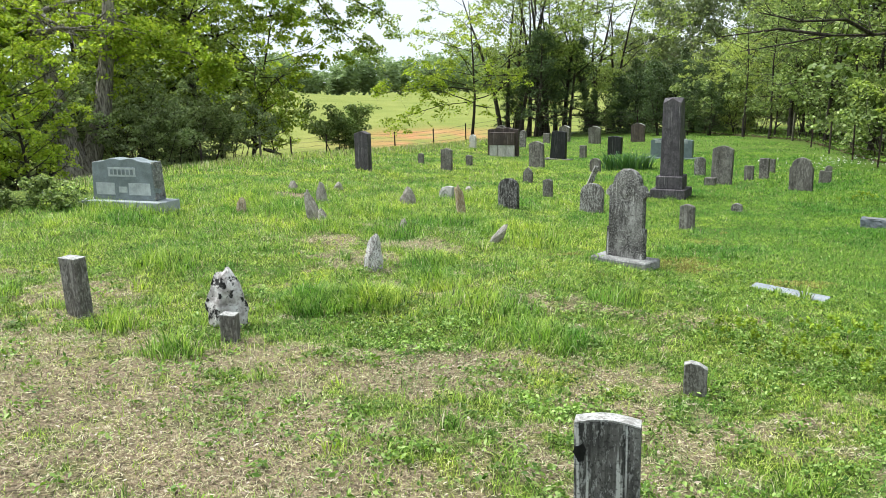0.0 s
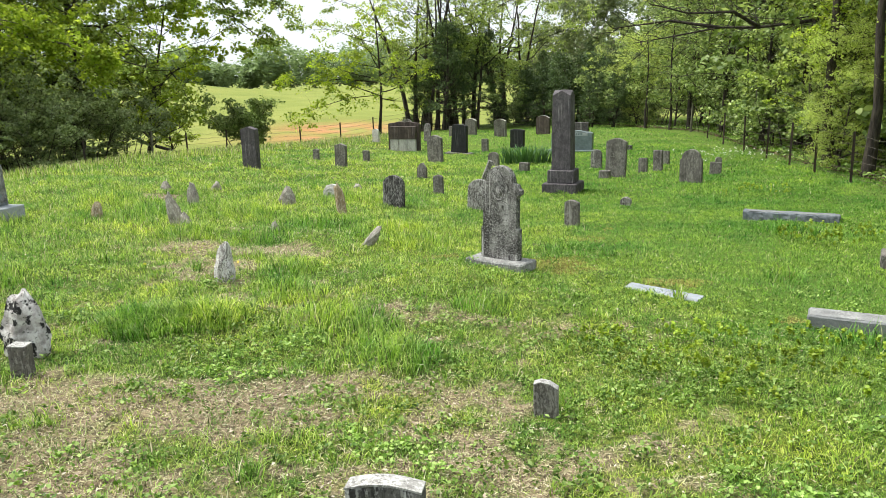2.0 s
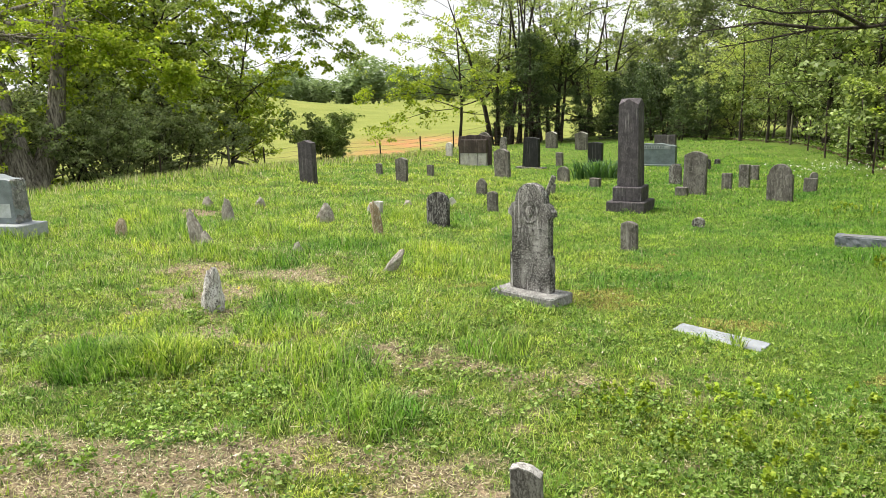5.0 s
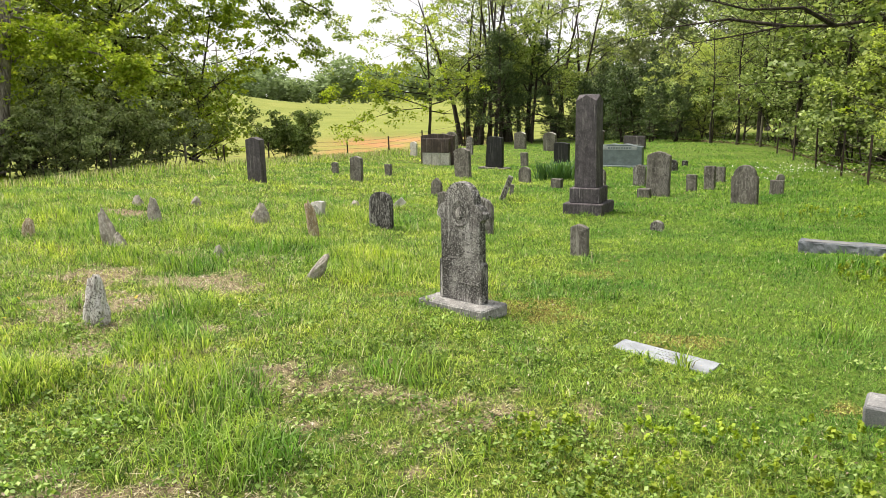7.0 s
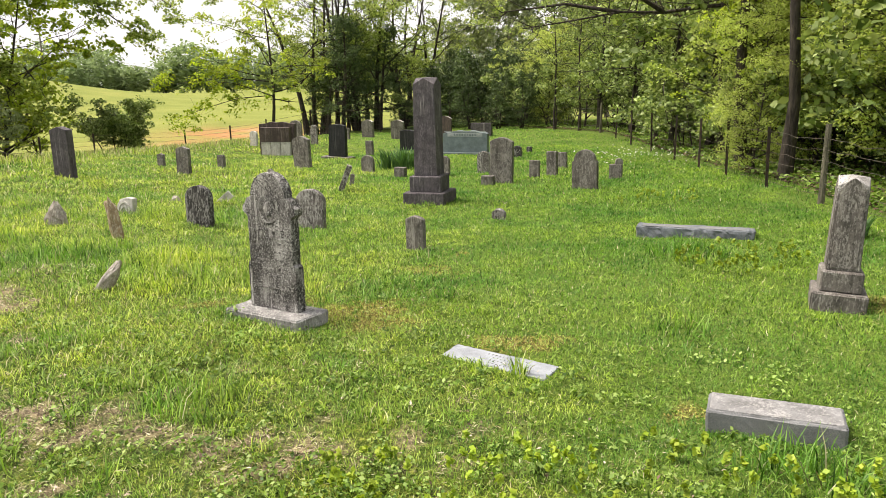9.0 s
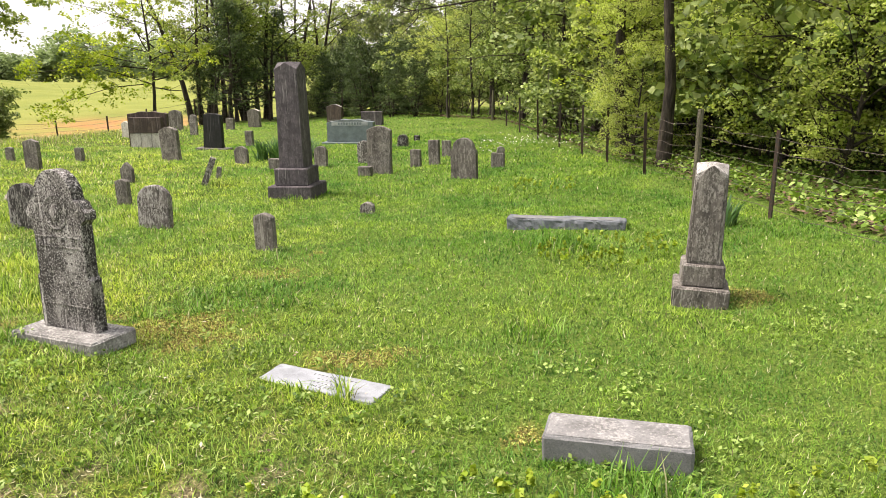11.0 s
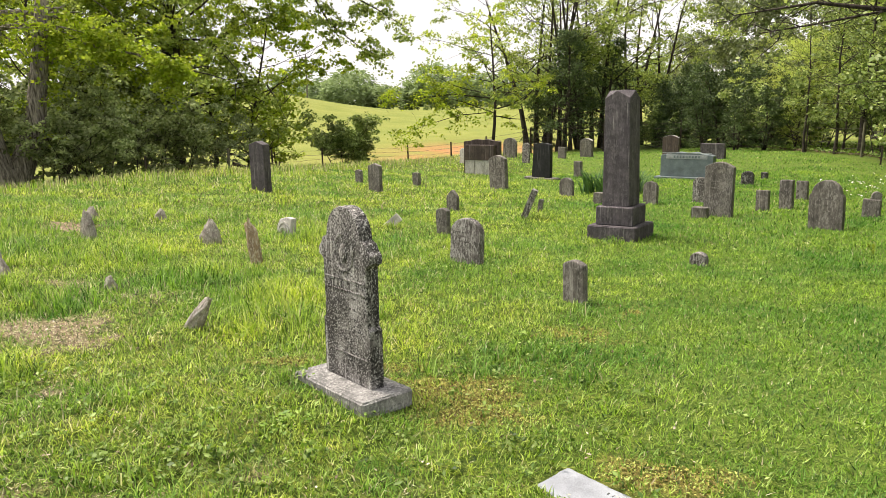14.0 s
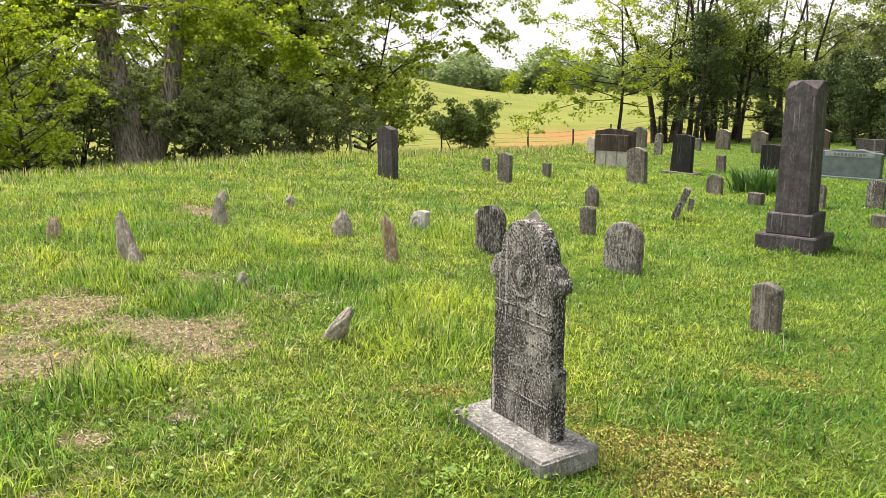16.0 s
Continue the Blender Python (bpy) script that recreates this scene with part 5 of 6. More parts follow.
fence([(8.0, 6.2, False), (8.15, 8.0, False), (8.45, 9.75, False), (8.97, 11.75, True), (9.18, 13.25, False), (9.50, 14.9, False), (9.66, 16.1, False), (9.95, 17.6, False), (10.3, 19.4, False),
       (10.9, 21.8, False), (11.7, 24.6, False), (12.6, 28.0, True), (12.4, 32.0, False), (11.0, 35.5, False)], 0.92, 6, "rusty steel post and wire fence along the wood")
fence([(9.0, 36.2, False), (6.0, 37.0, False), (3.0, 38.0, False), (1.0, 38.8, False), (-0.62, 39.16, False), (-2.57, 38.97, False), (-4.27, 37.7, False), (-5.4, 34.5, False), (-6.3, 31.1, False), (-7.0, 28.8, True),
       (-8.2, 25.5, False)], 1.15, 6, "thin wire fence on steel posts beside the meadow", 0.03, 0.005)

log = thing("fallen_timber", pose(-6.9, 28.9, height1(-6.9, 28.9) + 0.75), "dark fallen timber leaning against the fence", "timber")
V, T = tube([(0, 0, 0), (0.45, 0.8, -0.28), (0.95, 1.5, -0.72)], [0.06, 0.055, 0.045], 8)
link_part("log", tri_mesh("log", V, T, True), BARK_DARK, log)


# ---- trees ----
def bend(rng, start, way, length, n, wander, rise=0.0):
    """A wandering line of n points."""
    pts = [np.array(start, float)]
    d = np.array(way, float)
    d /= np.linalg.norm(d)
    for _ in range(n - 1):
        d = d + rng.randn(3) * wander + np.array([0, 0, rise])
        d /= np.linalg.norm(d)
        pts.append(pts[-1] + d * length / (n - 1))
    return np.array(pts)


def grow(seed, tall, girth, lo, spread, limbs, leaves, leaf, stems=1, stem_spread=0.25, cone=False, twigs=4, clump=0.35, rise=0.05, flat=0.6, per=22, extra=(), bare=0.0, low_bias=1.0, stem_lean=0.12, spray=True, ratio=0.72):
    """Wood and leaves of a tree, in its own coordinates. extra: lines of points for limbs of its own."""
    rng = np.random.RandomState(seed)
    wood, anchors, weights = [], [], []
    for s in range(stems):
        a = rng.rand() * 6.283
        o = np.array([math.cos(a), math.sin(a), 0]) * (stem_spread * (stems > 1) * (0.4 + rng.rand()))
        way = np.array([math.cos(a) * stem_lean, math.sin(a) * stem_lean, 1.0])
        H = tall * (0.8 + 0.3 * rng.rand()) if stems > 1 else tall
        trunk = bend(rng, o + np.array([0, 0, -0.15]), way, H, 9, 0.06)
        r = girth * (0.7 + 0.4 * rng.rand() if stems > 1 else 1.0)
        rad = r * (1 - 0.88 * np.linspace(0, 1, 9) ** 0.9)
        rad[0] *= 1.35
        wood.append(tube(trunk, rad, 9 if girth > 0.1 else 6))
        k = max(3, limbs // stems)
        for i in range(k):
            f = lo + (0.97 - lo) * ((i + rng.rand()) / k) ** low_bias
            q = f * 8
            j = min(7, int(q))
            p = trunk[j] + (trunk[j + 1] - trunk[j]) * (q - j)
            az = i * 2.4 + rng.rand() * 1.2
            shape = (1.05 - f) if cone else (0.45 + 0.75 * math.sin(math.pi * min(1, max(0, (f - lo) / (1.02 - lo)) * 0.85 + 0.12)))
            L = spread * shape * (0.7 + 0.6 * rng.rand())
            up = rng.uniform(-0.1, 0.25) if cone else rng.uniform(0.1, 0.8)
            limb = bend(rng, p, (math.cos(az), math.sin(az), up), L, 6, 0.16, rise)
            rl = max(0.008, rad[j] * 0.42)
            wood.append(tube(limb, np.linspace(rl, 0.006, 6), 5))
            anchors += [limb[3], limb[4], limb[5]]
            weights += [0.7, 1.0, 1.2]
            for _ in range(twigs):
                g = rng.uniform(0.25, 1.0) * 5
                m = min(4, int(g))
                tp = limb[m] + (limb[m + 1] - limb[m]) * (g - m)
                d = (limb[m + 1] - limb[m]) / (np.linalg.norm(limb[m + 1] - limb[m]) + 1e-9) + rng.randn(3) * 0.7
                tw = bend(rng, tp, d, L * rng.uniform(0.2, 0.45), 4, 0.2, rise)
                wood.append(tube(tw, np.linspace(max(0.005, rl * 0.35), 0.003, 4), 4))
                anchors += [tw[1], tw[2], tw[3]]
                weights += [0.7, 1.0, 1.2]
    n_main = len(anchors)
    for line, r0, leafy in extra:
        L = np.array(line, float)
        wood.append(tube(L, np.linspace(r0, r0 * 0.2, len(L)), 6))
        for i in range(len(L) - 1):
            for _ in range(6):
                tp = L[i] + (L[i + 1] - L[i]) * rng.rand()
                seg = np.linalg.norm(L[i + 1] - L[i])
                tw = bend(rng, tp, (L[i + 1] - L[i]) / seg + rng.randn(3) * 0.8, rng.uniform(0.4, 0.9), 5, 0.22, -0.02)
                wood.append(tube(tw, np.linspace(r0 * 0.22, 0.003, 5), 4))
                anchors += [tw[2], tw[3], tw[4]]
                weights += [leafy] * 3
    V, T, off = [], [], 0
    for a, b in wood:
        V.append(a), T.append(b + off)
        off += len(a)
    A = np.array(anchors)
    W = np.array(weights)
    n_clumps = max(1, leaves // per)
    pick = rng.choice(len(A), n_clumps, p=W / W.sum())
    C = A[pick] + rng.randn(n_clumps, 3) * clump * 0.5
    n = n_clumps * per
    R = np.repeat(clump * (0.55 + 0.8 * rng.rand(n_clumps)), per)
    if spray:
        # flat domes of leaves, one above another, with gaps between them
        a, q = rng.rand(n) * 6.283, np.sqrt(rng.rand(n))
        tilt = np.repeat(rng.randn(n_clumps, 2) * 0.28, per, axis=0)
        dx, dy = np.cos(a) * q * R, np.sin(a) * q * R * np.repeat(0.5 + 0.5 * rng.rand(n_clumps), per)
        turn = np.repeat(rng.rand(n_clumps) * 6.283, per)
        dx, dy = dx * np.cos(turn) - dy * np.sin(turn), dx * np.sin(turn) + dy * np.cos(turn)
        dz = rng.randn(n) * R * 0.13 - 0.38 * R * q ** 2 + dx * tilt[:, 0] + dy * tilt[:, 1]
        P = np.repeat(C, per, axis=0) + np.stack([dx, dy, dz], 1)
    else:
        P = np.repeat(C, per, axis=0) + rng.randn(n, 3) * (R * 0.55)[:, None] * np.array([1, 1, 0.6])
    P = P[P[:, 2] > 0.03]
    LV, LT = leaf_quads(rng, P, leaf, flat, ratio)
    return np.concatenate(V), np.concatenate(T), LV, LT


def tree(name, geo, m, bark, leaf, label, category="tree", group=""):
    ob = thing(name, m, label, category, group)
    V, T, LV, LT = geo
    link_part("trunk", tri_mesh("trunk", V, T, True), bark, ob)
    link_part("crown", tri_mesh("crown", LV, LT), leaf, ob)
    return ob


def on(x, y, turn=0.0, s=1.0):
    return pose(x, y, height1(x, y), 0, 0, turn) @ Matrix.Scale(s, 4)


def copies(first, spots):
    for x, y, turn, s in spots:
        copy_thing(first, on(x, y, turn, s))


# old two-stemmed oak on the brow, reaching over the shrubs
oak = grow(31, 9.0, 0.60, 0.55, 4.6, 24, 46000, 0.12, twigs=6, clump=0.46, per=60, rise=-0.04, low_bias=1.3, stem_lean=0.02,
           extra=[([(0.22, 0.16, -0.1), (0.45, 0.33, 0.9), (0.95, 0.7, 2.2), (1.35, 1.0, 4.2), (1.7, 1.3, 6.4), (2.2, 1.6, 8.5)], 0.42, 0.3), ([(-0.1, -0.1, 5.2), (-1.4, -1.1, 5.4), (-2.6, -2.0, 4.4), (-3.2, -2.6, 3.0), (-3.4, -2.9, 1.8)], 0.09, 9.0),
                  ([(0, 0, 5.0), (-1.2, -0.2, 5.2), (-2.8, -0.8, 4.6), (-3.8, -1.4, 3.4)], 0.08, 8.0), ([(1.0, 0.75, 3.6), (2.2, 1.8, 4.4), (3.4, 2.6, 4.0), (4.2, 3.0, 3.2)], 0.08, 5.0)])
tree("oak_tree", oak, on(-11.9, 24.3) @ Matrix.Rotation(math.radians(4.5), 4, (0.6, -0.8, 0)), BARK, LEAF_BRIGHT, "large two-stemmed oak with grey bark and fresh leaves")

# tree beside it with the drooping limb over the meadow view
hang_o = (-11.6, 34.5)
hz = height1(*hang_o)
WORLD_LIMBS = [[(-11.4, 34.6, 5.5), (-9.2, 34.8, 7.0), (-7.2, 35.0, 7.0), (-6.0, 35.2, 6.2), (-5.1, 35.4, 4.6), (-4.2, 36.2, 3.8), (-3.3, 36.8, 3.3)],
               [(-6.0, 35.2, 6.2), (-4.8, 36.0, 6.0), (-3.5, 37.0, 5.3), (-2.4, 37.8, 4.6)],
               [(-9.2, 34.8, 7.0), (-6.8, 35.8, 7.8), (-4.2, 36.8, 7.4), (-1.6, 37.8, 6.4)]]
droop = [[(x - hang_o[0], y - hang_o[1], z - hz) for x, y, z in line] for line in WORLD_LIMBS]
maple = grow(47, 11.5, 0.26, 0.24, 4.8, 44, 52000, 0.14, twigs=7, clump=0.52, per=64, rise=-0.03, low_bias=1.15, extra=[(l, 0.06, 1.0) for l in droop])
tree("maple_tree", maple, on(*hang_o), BARK_DARK, LEAF_FRESH, "dark-trunked tree with drooping leafy limbs above shrubs")

young = grow(52, 7.5, 0.10, 0.08, 2.8, 34, 10500, 0.155, twigs=6, clump=0.44, per=48, low_bias=1.2)
first = tree("young_tree", young, on(-9.2, 36.2, 40), BARK_DARK, LEAF_BRIGHT, "young tree with fresh yellow-green leaves", group="young trees")
copies(first, [(-13.6, 31.0, 120, 1.1), (-16.5, 34.0, 80, 1.3), (-20.5, 31.0, 140, 1.3), (-8.6, 38.5, 300, 0.5), (-9.9, 18.0, 200, 0.5), (-11.2, 18.2, 330, 0.75)])

# shrubs along the brow
privet = grow(61, 2.7, 0.03, 0.05, 1.4, 30, 7000, 0.10, per=40, stems=7, stem_spread=0.5, twigs=5, clump=0.28, low_bias=0.9, stem_lean=0.35)
first = tree("shrub", privet, on(-10.4, 26.4), BARK_DARK, LEAF_DARK, "dense dark green privet shrub on the brow", "shrub", "shrubs on the brow")
copies(first, [(-9.9, 25.6, 40, 0.9), (-10.1, 28.2, 90, 1.1), (-9.7, 30.2, 140, 1.1), (-9.0, 32.2, 200, 0.95), (-12.2, 26.6, 260, 1.3), (-12.4, 29.4, 310, 1.35), (-11.6, 32.4, 20, 1.3), (-13.4, 24.2, 70, 1.2),
               (-14.0, 22.4, 110, 1.15), (-15.2, 21.0, 160, 1.15), (-13.6, 20.0, 215, 1.0), (-14.6, 24.8, 240, 1.5), (-16.4, 22.6, 300, 1.5), (-17.6, 20.0, 30, 1.4)])
meadow_bush = grow(67, 2.2, 0.035, 0.28, 1.15, 34, 15000, 0.10, per=44, stems=6, stem_spread=0.3, twigs=6, clump=0.30, stem_lean=0.25)
tree("shrub", meadow_bush, on(-5.1, 37.0), BARK_DARK, LEAF_MID, "round green bush standing at the meadow fence", "shrub", "shrubs on the brow")
low_bush = grow(69, 0.62, 0.012, 0.05, 0.55, 22, 4200, 0.075, stems=7, stem_spread=0.3, twigs=3, clump=0.14, stem_lean=0.4)
first = tree("garden_shrub", low_bush, on(-5.72, 10.75, 0, 0.62), BARK_DARK, LEAF_MID, "low green leafy shrub beside a granite headstone", "shrub", "low shrubs by the headstone")
copies(first, [(-6.15, 10.6, 80, 0.66), (-6.65, 10.9, 170, 0.75)])

# slim trees and cedars at the back of the lawn
slim = grow(71, 8.5, 0.13, 0.20, 3.1, 42, 20000, 0.10, stems=6, stem_spread=0.9, twigs=6, clump=0.36, per=34, low_bias=1.0, stem_lean=0.16)
first = tree("slender_tree", slim, on(3.4, 39.0), BARK_DARK, LEAF_FRESH, "slender many-stemmed tree in fresh leaf", group="slender trees")
copies(first, [(5.9, 40.5, 130, 1.0), (8.3, 41.2, 30, 0.95)])
side = grow(73, 7.0, 0.10, 0.3, 2.6, 14, 7500, 0.11, twigs=5, clump=0.38, per=40, low_bias=1.6, rise=-0.02,
            extra=[([(0, 0, 2.7), (-1.6, -0.3, 2.9), (-3.2, -0.5, 2.75), (-4.8, -0.6, 2.5)], 0.03, 1.6), ([(0, 0, 2.1), (-1.4, -0.4, 2.0), (-2.8, -0.7, 1.6), (-3.6, -0.8, 1.3)], 0.025, 1.4), ([(0, 0, 3.4), (-1.2, 0.4, 3.7), (-2.6, 0.6, 3.6)], 0.02, 1.2)])
tree("slender_tree", side, on(1.25, 38.2, 0), BARK_DARK, LEAF_BRIGHT, "slim tree with flat layered branches over the fence", group="slender trees")
cedar = grow(81, 5.4, 0.10, 0.10, 1.7, 54, 6500, 0.132, cone=True, twigs=5, clump=0.26, per=30, spray=False, ratio=0.5, rise=0.05, flat=0.1, stems=2, stem_spread=0.4)
thin_cedar = grow(83, 5.2, 0.11, 0.12, 2.1, 46, 8500, 0.10, cone=True, twigs=5, clump=0.24, per=26, spray=False, ratio=0.5, rise=0.05, flat=0.1, stems=2, stem_spread=0.5)
first = tree("cedar_tree", thin_cedar, on(4.7, 37.8), BARK_DARK, LEAF_CEDAR, "thin dark red cedar among slender stems", group="cedars")
copies(first, [(5.7, 38.9, 100, 0.95)])
first = tree("cedar_tree", cedar, on(13.4, 39.5, 30, 0.72), BARK_DARK, LEAF_CEDAR, "dark dense red cedar behind the graves and as dark backing in the wood", group="cedars")
# last three are added inside the wood, their dark leaves standing for deep shade
copies(first, [(7.4, 38.4, 70, 0.62), (8.8, 39.0, 140, 0.62), (10.0, 40.6, 310, 0.9), (3.3, 40.5, 190, 0.8), (9.6, 34.6, 75, 0.66), (10.5, 33.8, 160, 0.58), (11.3, 33.4, 240, 0.66), (17.8, 20.0, 120, 1.2), (17.2, 25.2, 220, 1.15), (17.4, 31.0, 300, 1.1)])
round_cedar = grow(84, 3.4, 0.09, 0.04, 1.75, 52, 15000, 0.105, cone=True, twigs=5, clump=0.34, per=34, spray=False, ratio=0.55, rise=0.05, flat=0.2, stems=3, stem_spread=0.6)
first = tree("cedar_tree", round_cedar, on(10.9, 36.9), BARK_DARK, LEAF_CEDAR, "broad rounded dark green cedar before the wood", group="cedars")
copies(first, [(9.2, 38.2, 80, 0.85), (12.3, 37.8, 240, 1.0), (13.9, 38.6, 300, 0.95)])
pine = grow(85, 9.5, 0.15, 0.16, 2.9, 50, 15000, 0.24, cone=False, twigs=5, clump=0.52, per=40, spray=False, ratio=0.5, rise=0.03, flat=0.2)
first = tree("pine_tree", pine, on(15.4, 49.0, 0, 0.90), BARK, LEAF_PINE, "tall grey-green pine above the cedars", group="pines")
copies(first, [(19.6, 52.5, 100, 0.8), (13.2, 51.0, 200, 0.8), (20.5, 46.0, 300, 0.95)])

# the wood beyond the right-hand fence
wood_a = grow(91, 6.0, 0.06, 0.10, 2.2, 34, 8500, 0.095, twigs=6, clump=0.36, low_bias=1.1, per=46)
wood_n = grow(92, 6.2, 0.06, 0.08, 2.2, 38, 27000, 0.060, twigs=7, clump=0.32, low_bias=1.05, per=46)
first_a = tree("young_maple", wood_a, on(12.6, 16.2, 80), BARK_DARK, LEAF_FRESH, "young maple in fresh leaf at the wood's edge", group="woodland edge trees")
copies(first_a, [(12.0, 18.4, 140, 0.85), (14.2, 12.0, 340, 1.2)])
first_d = tree("young_maple", wood_a, on(13.0, 20.6, 220), BARK_DARK, LEAF_MID, "shaded young maple with dull green leaves", group="woodland edge trees")
copies(first_d, [(13.6, 27.6, 180, 1.0), (13.2, 31.0, 280, 0.75), (13.8, 24.4, 30, 1.0), (15.2, 33.0, 260, 1.1), (14.4, 17.6, 100, 1.2)])
first_n = tree("young_maple", wood_n, on(11.4, 13.0), BARK_DARK, LEAF_SUNLIT, "leafy young maple with leaves coloured a sunlit yellow-green", group="woodland edge trees")
copies(first_n, [(10.7, 11.2, 20, 0.75), (12.4, 11.6, 200, 1.1), (12.3, 14.4, 75, 1.0), (11.7, 15.5, 165, 0.8), (11.3, 9.6, 130, 0.8), (10.0, 14.9, 140, 0.45), (12.8, 34.5, 20, 0.64), (13.9, 35.8, 220, 0.68)])
first_c = tree("young_maple", wood_a, on(11.0, 16.6, 250, 0.6), BARK_DARK, LEAF_BRIGHT, "young maple with bright yellow-green spring leaves", group="woodland edge trees")
copies(first_c, [(16.0, 41.5, 60, 0.62), (14.4, 42.6, 130, 0.66), (13.3, 17.4, 290, 1.0)])
wood_b = grow(95, 9.0, 0.11, 0.12, 2.9, 36, 9500, 0.125, twigs=5, clump=0.46, low_bias=1.2, per=56)
first_b = tree("woodland_tree", wood_b, on(14.6, 13.6), BARK_DARK, LEAF_FRESH, "woodland tree with dark trunk and green leaves", group="woodland trees")
copies(first_b, [(14.8, 16.4, 60, 1.0), (14.6, 20.0, 130, 1.05), (15.0, 24.0, 190, 1.0), (14.6, 28.0, 250, 1.1), (15.0, 31.6, 310, 1.0), (16.6, 35.0, 20, 1.1), (16.4, 19.0, 90, 1.2), (17.6, 16.0, 150, 1.3), (17.0, 13.6, 20, 1.2),
                 (18.6, 38.5, 110, 1.1), (20.5, 33.0, 170, 1.3), (-12.8, 32.4, 70, 0.95), (-10.8, 36.8, 200, 0.85), (-14.2, 28.6, 310, 1.0)])
old_o = (12.1, 18.6)
reach = [[(0, 0, 3.25), (-1.4, -0.7, 3.1), (-2.2, -0.3, 3.02), (-3.2, -0.35, 3.02), (-4.4, -0.4, 2.82), (-5.35, -0.6, 2.68)],
         [(-2.2, -0.3, 3.02), (-3.0, -0.6, 3.35), (-4.2, -0.9, 3.3), (-5.2, -1.1, 3.5)],
         [(-3.2, -0.35, 3.02), (-4.3, -0.1, 3.2), (-5.6, 0.1, 3.05)]]
old = grow(99, 11.0, 0.2, 0.34, 3.4, 22, 9000, 0.07, twigs=5, clump=0.4, extra=[(l, 0.05, 0.04) for l in reach])
tree("old_woodland_tree", old, on(*old_o), BARK_DARK, LEAF_MID, "tall dark-trunked tree with a long bare limb over the lawn", group="tall woodland trees")
bole = grow(103, 12.0, 0.105, 0.4, 3.6, 18, 1800, 0.12, twigs=5, clump=0.6)
first = tree("old_woodland_tree", bole, on(10.35, 15.8), BARK_DARK, LEAF_MID, "tall woodland tree with a thick bare dark trunk", group="tall woodland trees")
copies(first, [(9.95, 13.95, 100, 0.95), (12.0, 19.9, 160, 0.8), (11.6, 12.2, 220, 1.05), (13.8, 22.0, 40, 0.9), (14.4, 26.0, 150, 0.9), (13.4, 30.0, 280, 0.85), (15.8, 17.4, 330, 1.0), (11.2, 18.0, 60, 0.55), (11.9, 21.6, 190, 0.6), (12.5, 23.6, 20, 0.5), (13.0, 26.4, 250, 0.6), (12.6, 30.0, 110, 0.5), (12.2, 31.6, 300, 0.45)])
under = grow(107, 1.9, 0.02, 0.05, 1.1, 22, 4200, 0.095, per=34, stems=6, stem_spread=0.6, twigs=4, clump=0.26, stem_lean=0.35)
first = tree("undergrowth", under, on(11.4, 12.6), BARK_DARK, LEAF_MID, "leafy green undergrowth at the edge of the wood", "shrub", "woodland undergrowth")
copies(first, [(11.2, 16.6, 60, 0.9), (11.8, 19.6, 110, 1.0), (12.6, 21.8, 170, 1.1), (13.2, 25.2, 220, 1.2), (13.8, 28.6, 280, 1.2), (13.2, 33.4, 330, 1.2), (12.2, 35.4, 20, 1.1), (14.8, 14.6, 90, 1.5), (15.2, 21.6, 140, 1.6), (16.0, 27.0, 190, 1.7),
                (12.9, 13.2, 240, 1.2), (14.2, 18.4, 100, 1.4), (15.6, 31.0, 160, 1.6), (17.6, 17.0, 210, 1.9), (17.2, 35.6, 270, 1.7), (8.2, 38.0, 15, 0.8),
                (19.0, 21.0, 115, 2.1), (19.4, 30.0, 165, 2.1), (12.3, 10.5, 35, 1.8), (13.1, 12.3, 85, 2.0), (12.8, 14.2, 145, 1.7), (13.6, 15.8, 205, 2.0), (13.0, 17.8, 255, 1.7), (13.8, 19.6, 305, 1.9), (14.4, 22.4, 355, 1.9)])


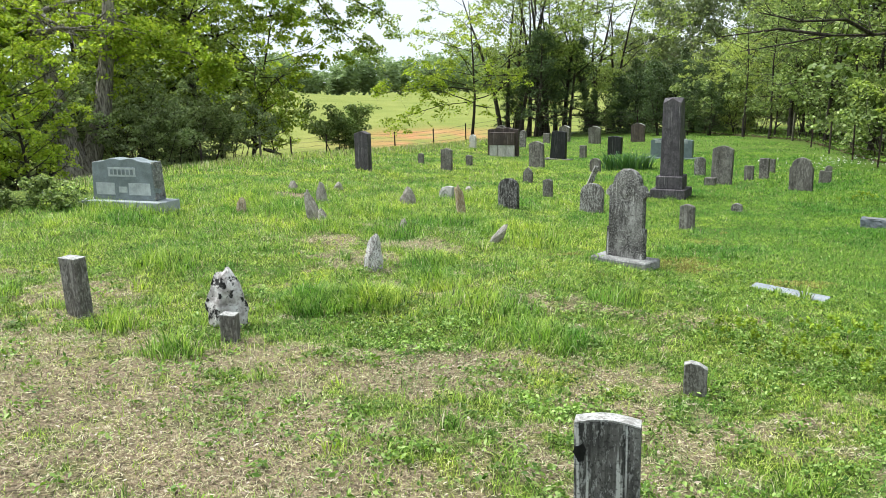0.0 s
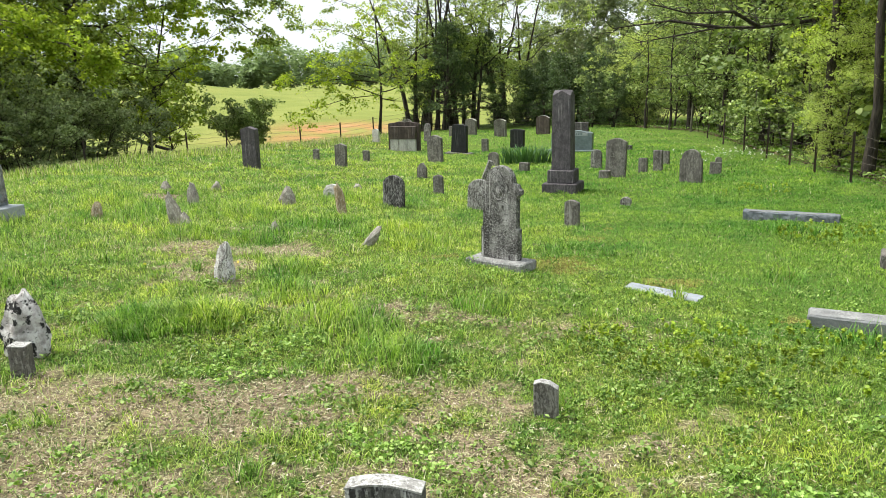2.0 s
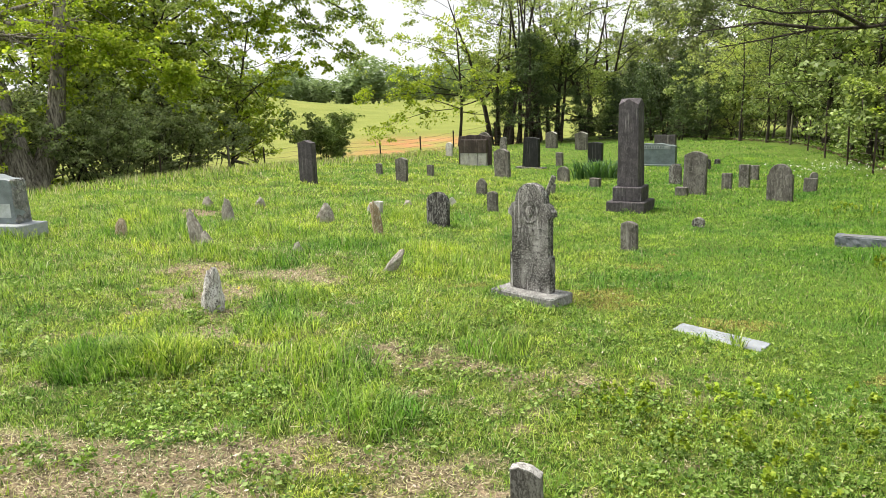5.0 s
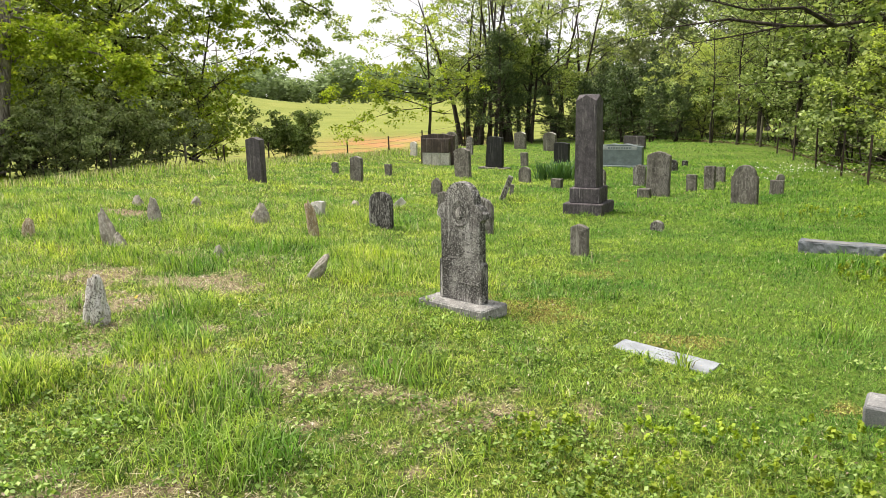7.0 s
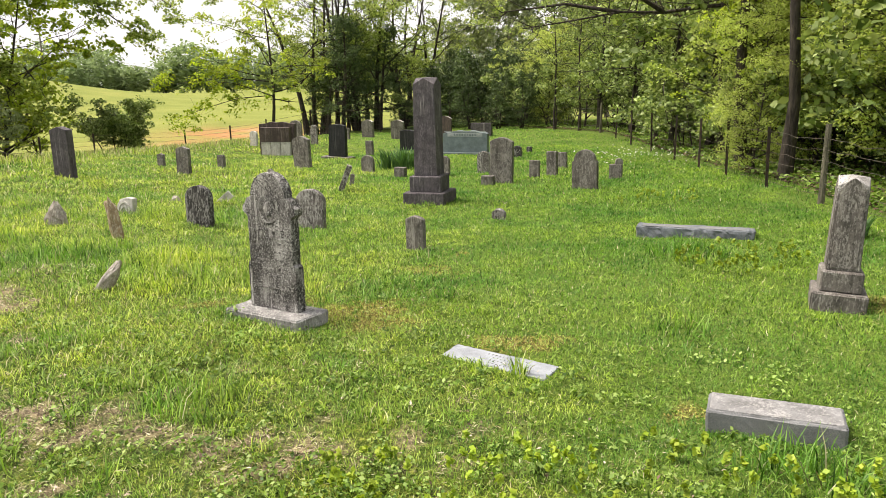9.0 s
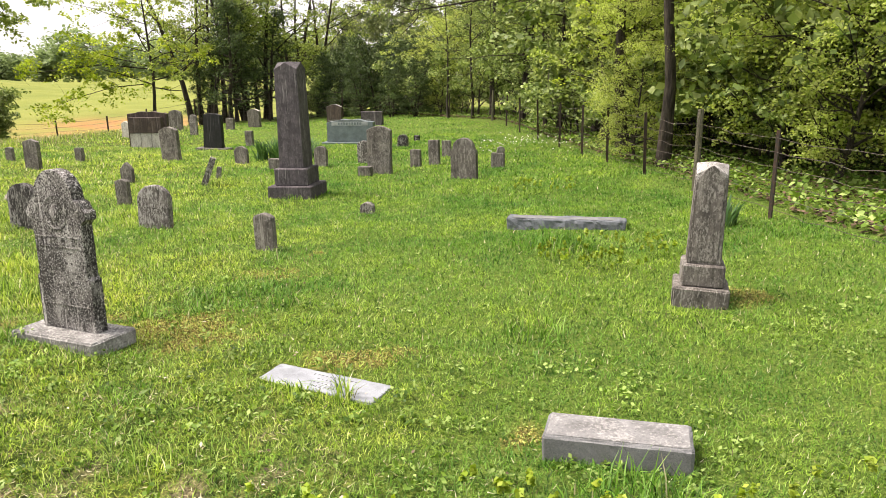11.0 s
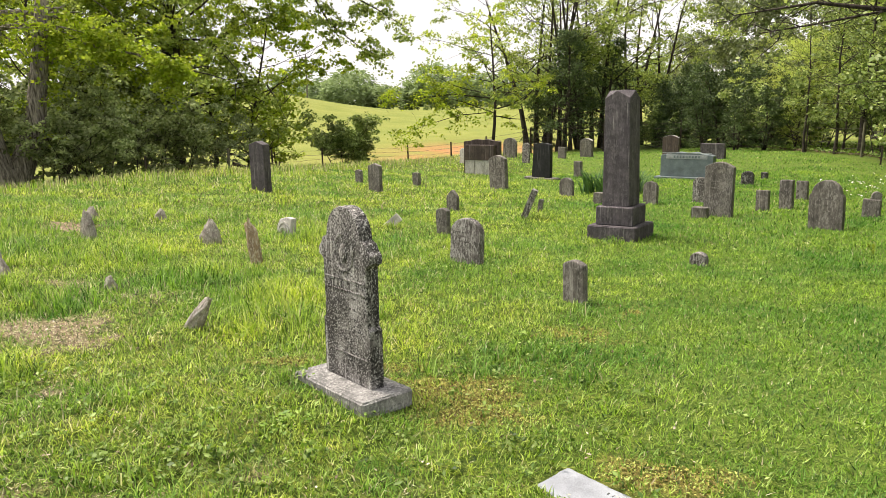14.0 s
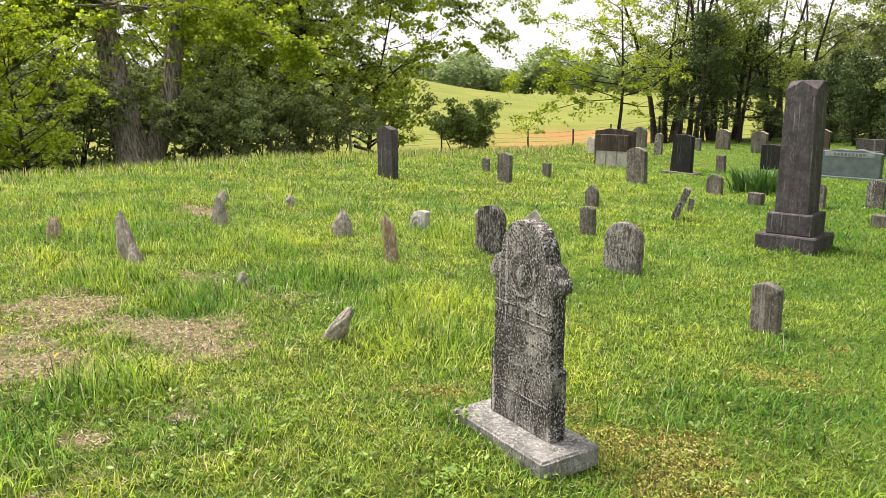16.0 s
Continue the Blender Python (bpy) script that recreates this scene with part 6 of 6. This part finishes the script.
# far trees on the hill beyond the meadow
def far_wood():
    rng = np.random.RandomState(77)
    C = []
    for i in range(270):
        if i < 200:
            x = -62 + 165 * rng.rand()
            y = 182 + 40 * rng.rand()
            h = 4.5 + 8.5 * rng.rand() ** 1.4
        else:
            x = -160 + 105 * rng.rand()
            y = 195 + 60 * rng.rand()
            h = 3.0 + 4.0 * rng.rand()
        z = height1(x, y)
        k = int(30 + h * 9)
        v = rng.randn(k, 3)
        v /= np.linalg.norm(v, axis=1)[:, None]
        a = v * np.array([h * 0.36, h * 0.36, h * 0.42]) * (0.75 + 0.3 * rng.rand(k))[:, None] + np.array([x, y, z + h * 0.56])
        C.append(a[a[:, 2] > z - 0.5])
    P = np.concatenate(C)
    P = np.repeat(P, 4, axis=0) + rng.randn(len(P) * 4, 3) * 0.5
    V, T = leaf_quads(rng, P, 0.9, 1.2, 0.8)
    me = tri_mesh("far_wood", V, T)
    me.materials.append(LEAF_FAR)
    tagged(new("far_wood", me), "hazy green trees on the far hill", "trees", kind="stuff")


far_wood()


def utility_pole(x, y, tall):
    ob = thing("utility_pole", on(x, y), "distant grey wooden utility pole with a crossarm", "utility pole")
    V, T = tube([(0, 0, -0.5), (0, 0, tall * 0.5), (0, 0, tall)], [0.16, 0.14, 0.11], 8)
    link_part("pole", tri_mesh("pole", V, T, True), WOOD_POST, ob)
    part("crossarm", box_bm(1.8, 0.14, 0.14, z=tall - 0.7, bevel=0.01), WOOD_POST, ob)


utility_pole(-39.9, 150.0, 9.0)


def leaf_litter():
    """Dead leaves and low green plants on the floor of the wood."""
    rng = np.random.RandomState(88)
    n = 40000
    u = rng.rand(n) ** 1.4
    y = 6 + 32 * u
    x = np.interp(y, [6, 9.7, 13.2, 16, 19.4, 24.6, 28, 36], [8.2, 8.8, 9.6, 10.0, 10.7, 12.1, 12.9, 11.5]) + rng.rand(n) ** 1.3 * 7
    P = np.stack([x, y, height(x, y) + 0.015 + 0.05 * rng.rand(n)], 1)
    V, T = leaf_quads(rng, P[: n // 2], 0.07, 1.4, 0.6)
    me = tri_mesh("leaf_litter", V, T)
    k = Nodes("dead_leaves")
    isl = k.n("ShaderNodeNewGeometry").outputs["Random Per Island"]
    me.materials.append(k.finish(k.ramp(isl, [(0.0, (0.05, 0.035, 0.022)), (0.6, (0.12, 0.08, 0.05)), (1.0, (0.21, 0.15, 0.10))]), 0.9))
    tagged(new("leaf_litter", me), "brown dead leaves on the woodland floor", "leaves", kind="stuff")
    V, T = leaf_quads(rng, P[n // 2:] + np.array([0, 0, 0.06]), 0.075, 0.9, 0.7)
    me = tri_mesh("woodland_plants", V, T)
    me.materials.append(LEAF_WEED)
    tagged(new("woodland_plants", me), "low green plants under the trees", "plants", kind="stuff")


leaf_litter()
